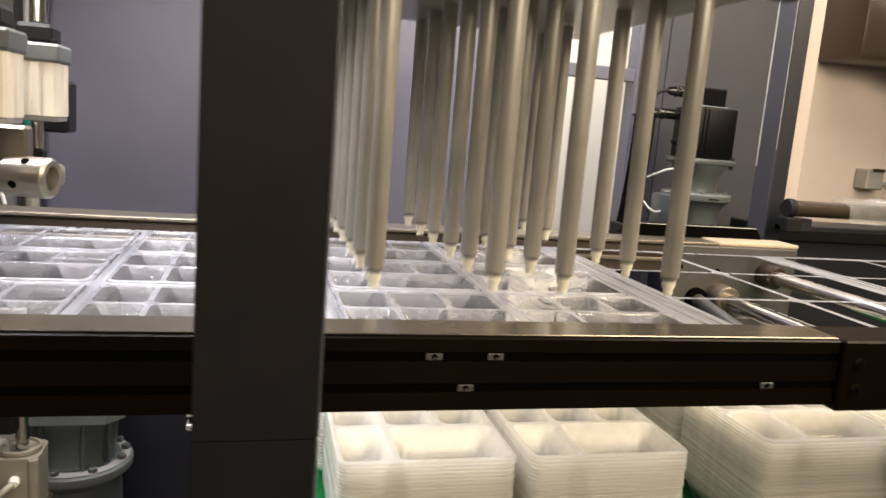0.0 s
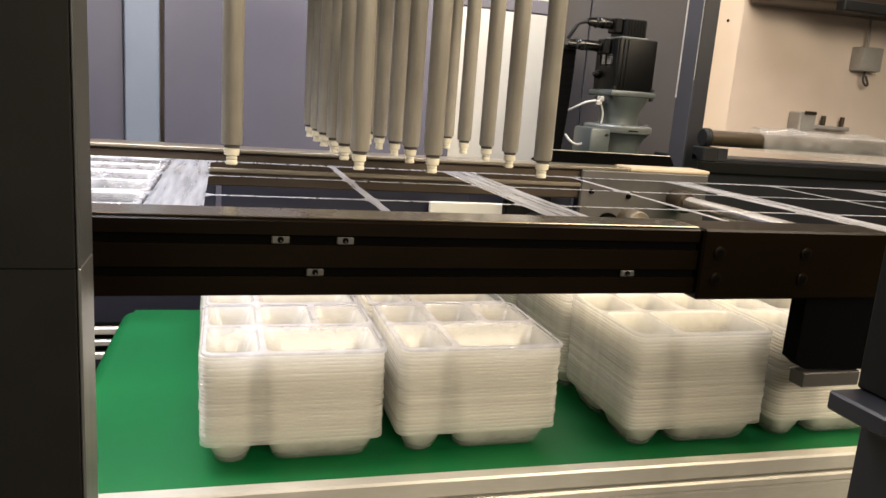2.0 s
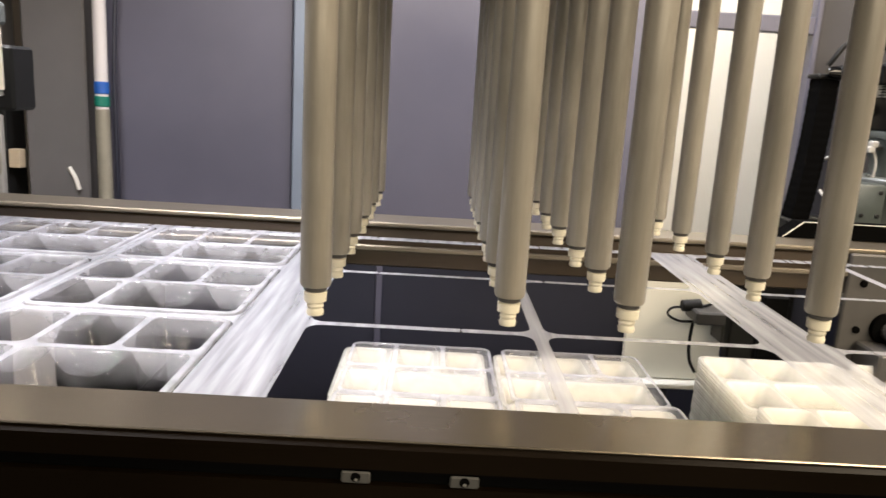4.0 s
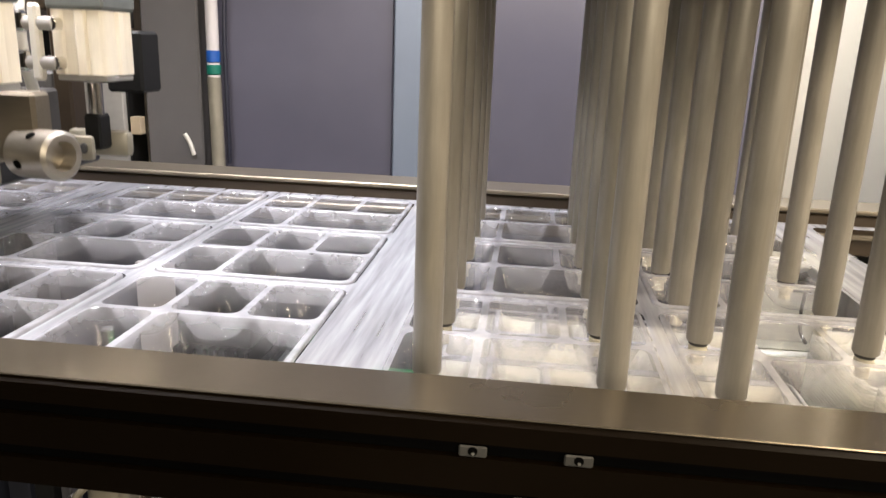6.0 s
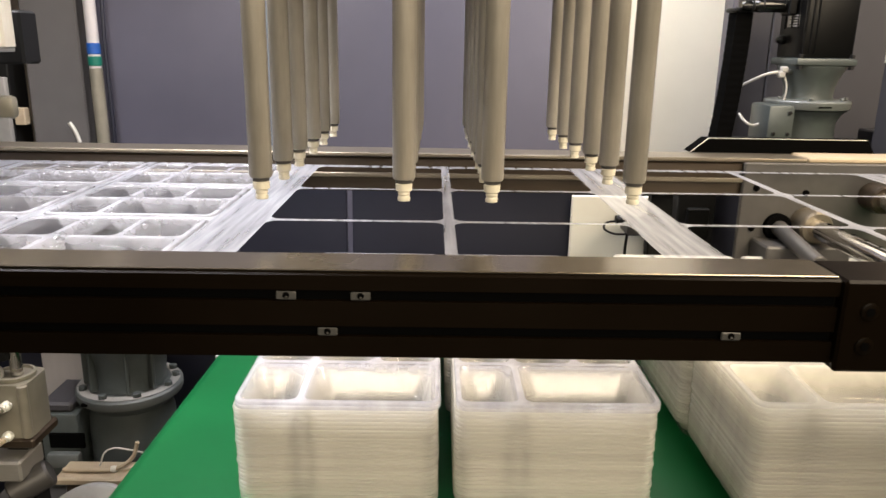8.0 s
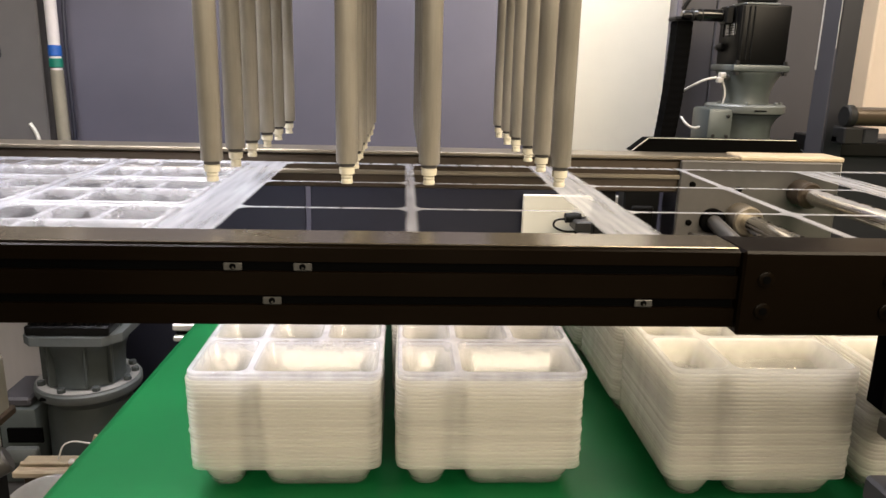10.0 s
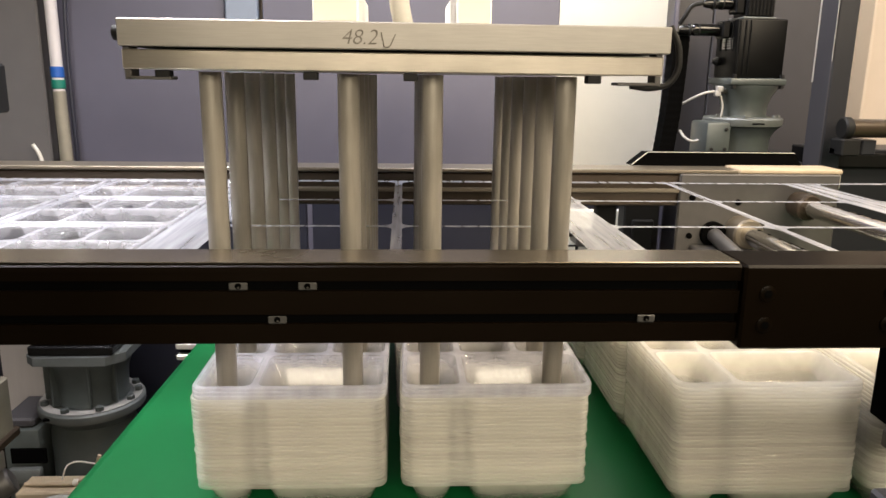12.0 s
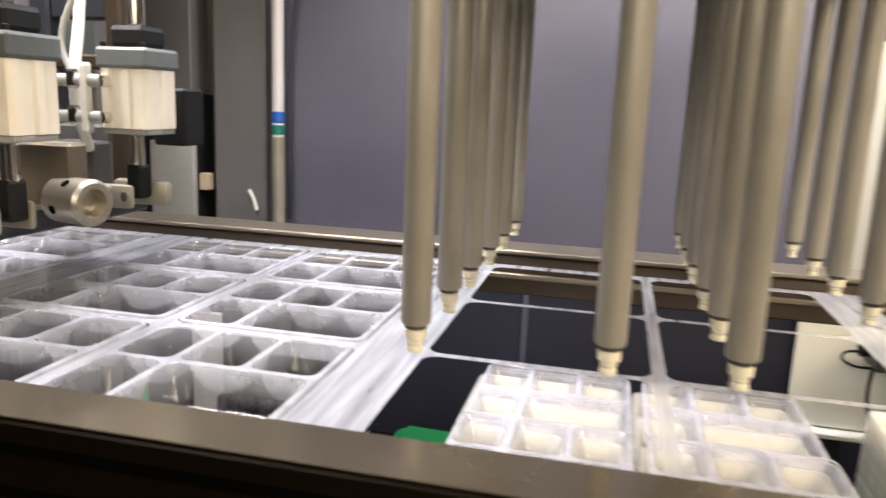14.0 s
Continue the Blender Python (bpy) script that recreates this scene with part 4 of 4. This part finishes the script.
for k, y in enumerate((1.03, 1.26)):
    cx = -0.304
    bm = bmesh.new()
    ring_pts = []
    for side_k in range(4):
        for u, d in ((-0.05, 0.0), (-0.042, 0.004), (-0.03, 0.004), (-0.026, 0.0), (-0.006, 0.0), (0.0, 0.005), (0.016, 0.005), (0.02, 0.0), (0.03, 0.003), (0.046, 0.003)):
            c, sn = ((1, 0), (0, 1), (-1, 0), (0, -1))[side_k]
            ring_pts.append((cx + u * c + (0.05 + d) * sn, y + 0.05 + u * sn - (0.05 + d) * c))
    lo = [bm.verts.new((px, py, 0.008)) for px, py in ring_pts]
    hi = [bm.verts.new((px, py, 0.088)) for px, py in ring_pts]
    bridge(bm, lo, hi)
    bm.faces.new(lo[::-1]), bm.faces.new(hi)
    bmesh.ops.recalc_face_normals(bm, faces=bm.faces)
    cyl = part("cylinder", bm, "alu_cyl", press, "silver ribbed air cylinder")
    cyl.matrix_local = pose(cx, y + 0.05, 0) @ Matrix.Diagonal((0.68, 0.68, 1, 1)) @ pose(-cx, -y - 0.05, 0)
    for z in (0.024, 0.072):
        part("valve", rod_between((cx - 0.175, y - 0.026, z), (cx - 0.131, y - 0.026, z), 0.014, 14), "nut", cyl)
        part("nozzle", rod_between((cx - 0.15, y - 0.026, z + 0.0142), (cx - 0.15, y - 0.026, z + 0.032), 0.009, 12), "cable", cyl)
        part("valve_knob", boxed(cx - 0.105, cx - 0.085, y - 0.036, y - 0.016, z - 0.013, z + 0.013, 0.004), "steel", cyl)
    part("port_bar", boxed(cx - 0.074, cx - 0.056, y - 0.036, y - 0.016, 0.0, 0.094, 0.004), "cable", cyl)
    for dx in (-0.046, 0.044):
        part("cap_screw", turned([(0.006, 0), (0.006, 0.006), (0.004, 0.0065)], 10, pose(cx + dx, y + 0.006, 0.1162)), "rubber", cyl)
    part("cap", boxed(cx - 0.056, cx + 0.058, y - 0.008, y + 0.108, 0.0885, 0.116, 0.004), "gear_face", cyl, "grey end cap")
    part("foot", boxed(cx - 0.05, cx + 0.05, y + 0.002, y + 0.098, 0.0, 0.0075, 0.002), "label", cyl)
    part("top_block", boxed(cx - 0.035, cx + 0.04, y + 0.01, y + 0.09, 0.1165, 0.145, 0.006), "rubber", cyl)
    part("guide_rod", rod_between((cx, y + 0.05, 0.1455), (cx, y + 0.05, 0.75), 0.018, 20), "steel", cyl)
    part("piston_rod", rod_between((cx, y + 0.04, -0.085), (cx, y + 0.04, -0.001), 0.014, 18), "steel", cyl)
    part("rod_clevis", boxed(cx - 0.018, cx + 0.016, y + 0.02, y + 0.06, -0.09, -0.043, 0.004), "rubber", cyl)
    for dy in (-0.012, 0.062):
        part("link", boxed(cx - 0.075, cx + 0.016, y + dy, y + dy + 0.014, -0.102, -0.069, 0.006, 2), "satin", cyl)
        part("pin", rod_between((cx - 0.0, y + dy - 0.004, -0.085), (cx - 0.0, y + dy + 0.018, -0.085), 0.007), "nut", cyl)
    for z in (0.022, 0.07):
        part("elbow", rod_between((cx - 0.03, y - 0.03, z), (cx - 0.03, y - 0.006, z), 0.008), "steel", cyl)
        part("fitting", rod_between((cx - 0.13, y - 0.026, z), (cx - 0.03, y - 0.026, z), 0.0085), "label", cyl)
    tube([(cx - 0.09, y - 0.026, 0.07), (cx - 0.12, y - 0.02, 0.12), (cx - 0.09, y - 0.01, 0.2), (cx - 0.16, y, 0.34)], 0.006, "air_hose", "label", cyl)
kn = part("shaft_end", turned([(0.024, 0), (0.028, 0.004), (0.028, 0.058), (0.024, 0.062), (0.017, 0.062), (0.015, 0.045)], 26, pose(-0.298, 1.14, -0.072, 0, 90, -14)), "alu", press, "bored round satin steel shaft end")
for a in range(5):
    part("bore", turned([(0.0055, 0), (0.0055, 0.001)], 12, pose(-0.298, 1.14, -0.072, 0, 90, -14) @ pose(0, 0, 0.022 + 0.012 * (a % 2), 0, 0, a * 72) @ pose(0.0275, 0, 0, 0, 90, 0)), "slot", kn)
part("cross_bar", boxed(-0.45, -0.39, 1.0, 1.33, -0.103, -0.075, 0.004), "satin", press)
part("valve_box", boxed(-0.33, -0.275, 1.375, 1.43, -0.02, 0.065, 0.004), "rubber", press)
part("rear_link", boxed(-0.36, -0.27, 1.315, 1.335, -0.103, -0.067, 0.008, 2), "satin", press)
part("guide_post", boxed(-0.345, -0.27, 1.128, 1.16, -0.08, -0.004, 0.004), "rail_top", press, "tan grey guide post")
part("bar_top", boxed(-0.38, -0.28, 1.19, 1.215, -0.075, -0.06, 0.004), "satin", press)
for x0, x1, y0, y1, z0, z1, key in (
    (-0.62, -0.58, 1.12, 1.16, -0.10, 0.5, "charcoal"), (-0.62, -0.575, 1.46, 1.5, -0.10, 0.5, "charcoal"),
    (-0.47, -0.44, 1.46, 1.5, -0.10, 0.5, "brown"), (-0.52, -0.49, 1.30, 1.33, -0.06, 0.5, "grey_col"),
    (-0.574, -0.471, 1.465, 1.495, -0.03, 0.0, "plate"), (-0.574, -0.471, 1.465, 1.495, 0.09, 0.115, "brown"),
    (-0.574, -0.471, 1.465, 1.495, 0.17, 0.23, "charcoal"), (-0.578, -0.4, 1.13, 1.46, -0.135, -0.101, "charcoal"),
    (-0.52, -0.40, 1.20, 1.24, -0.10, -0.06, "plate"), (-0.50, -0.42, 1.36, 1.40, -0.10, -0.02, "plate")):
    part("carriage_bar", boxed(x0, x1, y0, y1, z0, z1, 0.004), key, press)
tube([(-0.46, 1.40, 0.24), (-0.42, 1.34, 0.15), (-0.40, 1.30, 0.05), (-0.43, 1.36, -0.03)], 0.008, "air_hose", "cable", press)
tube([(-0.5, 1.2, 0.3), (-0.42, 1.14, 0.2), (-0.38, 1.12, 0.16), (-0.34, 1.13, 0.14)], 0.009, "air_hose", "wood", press)
tube([(-0.5, 1.27, 0.26), (-0.47, 1.2, 0.1), (-0.44, 1.22, 0.02), (-0.47, 1.3, -0.05)], 0.007, "air_hose", "rubber", press)

# ---- below the film at the left: second drive and cylinder ----
low = thing("lower_gear_drive", -0.372, 1.86, 0.0, "dark green-grey flanged gear drive beside the belt", "gearbox")
part("base", boxed(-0.3, 0.1, -0.16, 0.16, 0.0, 0.33, 0.006), "plate", low)
part("housing", turned([(0.085, 0.331), (0.104, 0.34), (0.104, 0.50), (0.098, 0.53), (0.118, 0.552)], 32), "gear", low)
fl = part("flange", turned([(0.115, 0.553), (0.126, 0.556), (0.128, 0.56), (0.128, 0.576), (0.124, 0.581), (0.10, 0.582)], 40), "gear_face", low, "thick bolted flange dusted pale on top")
part("dusty_face", turned([(0.1, 0.5825), (0.122, 0.5828), (0.122, 0.5835), (0.1, 0.5838)], 40, closed=False), "label", fl, "pale dusty flange face")
for a in (15, 40, 110, 165, 215, 258, 300, 345):
    r = radians(a)
    part("bolt", turned([(0.0105, 0), (0.0105, 0.009), (0.008, 0.011)], 6, pose(0.111 * math.cos(r), 0.111 * math.sin(r), 0.5842)), "gear", fl)
part("slot", boxed(-0.075, -0.045, -0.114, -0.098, 0.563, 0.570, 0.001), "slot", fl)
neck = part("neck", turned([(0.092, 0.5845), (0.089, 0.592), (0.094, 0.66), (0.106, 0.695), (0.112, 0.704)], 12, pose(0, 0, 0, 0, 0, 15)), "gear", low)
for a in (-70, -35, 200, 235):
    part("rib", boxed(0.086, 0.106, -0.004, 0.004, 0.587, 0.70, 0.002), "gear", neck).matrix_local = pose(0, 0, 0, 0, 0, a)
bm = bmesh.new()
oct_pts = [(-0.11, -0.085), (-0.085, -0.11), (0.085, -0.11), (0.12, -0.07), (0.12, 0.085), (0.085, 0.11), (-0.085, 0.11), (-0.11, 0.085)]
lo = [bm.verts.new((px, py, 0.7045)) for px, py in oct_pts]
hi = [bm.verts.new((px, py, 0.726)) for px, py in oct_pts]
bridge(bm, lo, hi)
bm.faces.new(lo[::-1]), bm.faces.new(hi)
bmesh.ops.recalc_face_normals(bm, faces=bm.faces)
part("mount_plate", bm, "gear_face", low, "grey chamfered mounting plate")
part("motor_foot", boxed(-0.1, 0.1, -0.1, 0.1, 0.7265, 0.752, 0.004), "gloss_black", low)
for k in range(8):
    part("fin", boxed(-0.09 + 0.023 * k, -0.081 + 0.023 * k, -0.097, 0.09, 0.7525, 0.80, 0.001), "motor", low)
part("motor", boxed(-0.085, 0.085, -0.085, 0.085, 0.8005, 1.0, 0.012, 2), "motor", low)
sbx = part("side_box", boxed(-0.20, -0.095, -0.10, 0.06, 0.331, 0.535, 0.01, 2), "gear", low, "cast side housing")
part("window", boxed(-0.165, -0.08, -0.108, -0.1005, 0.448, 0.487, 0.001), "slot", sbx, "black open slot")
part("lug", boxed(-0.17, -0.09, -0.125, -0.101, 0.40, 0.44, 0.008, 2), "gear_face", sbx)
part("cap", boxed(-0.19, -0.11, -0.09, 0.05, 0.5355, 0.56, 0.006), "grey_dark", sbx)
part("ledge", boxed(-0.11, 0.13, -0.21, -0.13, 0.41, 0.428, 0.004), "wood", low, "tan dusty ledge")
part("ledge_bracket", boxed(-0.09, 0.1, -0.2, -0.161, 0.2, 0.409, 0.004), "brown", low)
tube([(-0.1, -0.18, 0.434), (-0.03, -0.185, 0.437), (0.02, -0.18, 0.437), (0.06, -0.17, 0.46), (0.075, -0.165, 0.50)], 0.005, "cable", "wood", low, "dusty tan cable")
part("cable_tie", turned([(0.0075, 0), (0.0085, 0.003), (0.0075, 0.012)], 12, pose(0.014, -0.18, 0.437, 0, 90, 0)), "cable", low)
tube([(0.09, -0.12, 0.437), (0.05, -0.15, 0.47), (0.0, -0.16, 0.475), (-0.02, -0.165, 0.437)], 0.002, "loop_cable", "cable", low)
pul = thing("belt_pulley", -0.36, 1.58, 0.0, "dull steel pulley wheel below the gear drive", "pulley")
part("wheel", turned([(0.11, 0.0), (0.118, 0.004), (0.112, 0.012), (0.112, 0.026), (0.118, 0.034), (0.11, 0.038)], 40, pose(0, 0, 0.33, 68, 0, 8)), "label", pul)
part("hub", turned([(0.03, -0.01), (0.03, 0.05)], 20, pose(0, 0, 0.33, 68, 0, 8)), "rubber", pul)
part("stand", boxed(-0.02, 0.02, -0.01, 0.03, 0.0, 0.32, 0.003), "brown", pul)

lc = thing("lower_cylinder", -0.345, 1.30, 0.0, "bare metal air cylinder with white hose fittings", "air cylinder")
bm = bmesh.new()
sec = rounded(-0.036, 0.037, 0.0, 0.08, 0.014, 4)
lo, _ = ring(bm, sec, 0.735)
hi, _ = ring(bm, sec, 0.836)
bridge(bm, lo, hi)
bm.faces.new(lo[::-1]), bm.faces.new(hi)
bmesh.ops.recalc_face_normals(bm, faces=bm.faces)
body = part("body", bm, "satin", lc, "satin aluminium cylinder block")
part("corner_rib", rod_between((0.03, 0.004, 0.736), (0.03, 0.004, 0.835), 0.009), "satin", body)
part("collar", turned([(0.033, 0.8365), (0.0345, 0.838), (0.0345, 0.844), (0.03, 0.845), (0.0285, 0.840), (0.016, 0.839)], 28, pose(0.0, 0.04, 0), closed=False), "satin", body, "recessed end collar")
part("rod", rod_between((0.004, 0.04, 0.838), (0.004, 0.04, 1.02), 0.0105), "steel", lc)
part("clevis", boxed(-0.05, 0.0, 0.02, 0.06, 0.868, 0.93, 0.01, 2), "rubber", lc, "black rod clevis")
part("bracket", boxed(-0.04, 0.042, -0.004, 0.085, 0.715, 0.7345, 0.004), "brown", lc)
part("mount", boxed(-0.03, 0.012, 0.03, 0.08, 0.0, 0.7145, 0.004), "post", lc)
for z, dx in ((0.80, 0.004), (0.742, 0.0)):
    ft = part("fitting", turned([(0.007, 0), (0.009, 0.002), (0.009, 0.009), (0.0065, 0.011), (0.0065, 0.018)], 16, pose(dx, -0.0005, z, 90, 0, 0)), "ivory", lc, "off-white hose fitting")
    tube([(dx, -0.016, z), (dx - 0.012, -0.03, z - 0.008), (dx - 0.04, -0.035, z - 0.038), (dx - 0.07, -0.03, z - 0.062)], 0.0058, "hose", "satin" if z > 0.78 else "wood", ft)
    part("sleeve", rod_between((dx - 0.028, -0.035, z - 0.026), (dx - 0.05, -0.036, z - 0.045), 0.0082, 14), "plate", ft)
sh = part("round_end", turned([(0.014, 0), (0.021, 0.003), (0.0225, 0.006), (0.0225, 0.046), (0.02, 0.048), (0.014, 0.048), (0.013, 0.04)], 24, pose(-0.064, 0.02, 0.846, 0, 90, -12)), "label", lc, "bored round shaft end")
part("bore", turned([(0.004, 0), (0.004, 0.001)], 12, pose(-0.044, -0.0042, 0.842, 90, 0, -12)), "slot", sh)
sw = thing("sensor_block", -0.362, 1.315, 0.0, "small silver box below the air cylinder", "sensor")
part("box", boxed(-0.042, 0.035, -0.03, 0.05, 0.655, 0.695, 0.004), "alu_face", sw)
part("bright_side", boxed(-0.036, -0.005, -0.0345, -0.031, 0.66, 0.689, 0.001), "white", sw, "bright white side label")
part("round_body", rod_between((0.0, -0.01, 0.62), (0.06, 0.02, 0.648), 0.026, 20), "plate", sw)
part("stem", boxed(-0.02, 0.02, -0.02, 0.03, 0.0, 0.6, 0.003), "post", sw)
part("hose_stub", rod_between((-0.06, -0.02, 0.60), (-0.02, -0.025, 0.655), 0.01, 14), "brown", sw)
cov = thing("pale_cover", -0.62, 2.02, 0.0, "pale lilac sheet metal cover behind the gear drive", "machine cover")
bm = bmesh.new()
outline = [(-0.06, 0.0), (0.09, 0.0), (0.10, 0.52), (0.12, 0.62), (0.18, 0.72), (0.18, 0.9), (-0.06, 0.9)]
fr = [bm.verts.new((px, 0.0, pz)) for px, pz in outline]
bk = [bm.verts.new((px, 0.02, pz)) for px, pz in outline]
bm.faces.new(fr), bm.faces.new(bk[::-1])
bridge(bm, fr, bk)
bmesh.ops.recalc_face_normals(bm, faces=bm.faces)
part("sheet", bm, "pipe", cov)


# ---- motion ----
CYCLE = 5.57
DOWN, PICK = -0.285, -0.108
STROKE = [(-0.25, 0.0), (0.22, PICK), (0.48, PICK), (0.8, DOWN), (1.38, DOWN), (1.8, 0.0)]


def head_rows():
    rows = [(0.0, -0.022)]
    for c in range(3):
        for t, z in STROKE:
            tt = t + c * CYCLE
            if 0.0 < tt < 14.0:
                rows.append((round(tt, 2), z))
    rows.append((14.0, 0.0))
    return rows


ADVANCE = ((4.35, 5.15), (9.9, 10.7))


def motions():
    walk(head, [(t, pose(0, 0, TIP_UP + z)) for t, z in head_rows()])
    rows = [(0.0, 0.0)]
    for k, (a, b) in enumerate(ADVANCE):
        rows += [(a, k * PITCH), (b, (k + 1) * PITCH)]
    rows.append((14.0, 2 * PITCH))
    walk(web, [(t, pose(x, 0, WEB_Z)) for t, x in rows])
    up, low_z = 1.396, 1.343
    walk(press, [(t, pose(0, 0, z)) for t, z in ((0.0, up), (0.45, up), (0.75, low_z), (1.36, low_z), (1.6, up), (5.95, up), (6.2, low_z), (6.92, low_z), (7.16, up), (11.55, up), (11.8, low_z), (12.49, low_z), (12.73, up), (14.0, up))])
    for k, row, x, y, ob in RIDERS:
        stroke = -k
        drop = 0.48 + stroke * CYCLE
        keys = [(t, x + dx, 0.0) for t, dx in rows if stroke > 2 or t < drop]
        if stroke <= 2:
            gone = stroke * PITCH
            low = BELT_Z + TRAY_H + (STACKED - ROW_SHORT[row] + stroke) * STACK_GAP - WEB_Z - 0.003
            keys = [q for q in keys if q[0] < drop] + [(drop, x + gone, 0.0), (drop + 0.32, x + gone, low), (14.0, x + gone, low)]
        walk(ob, [(t, pose(px, y, WEB_Z + 0.003 + pz)) for t, px, pz in keys])


motions()
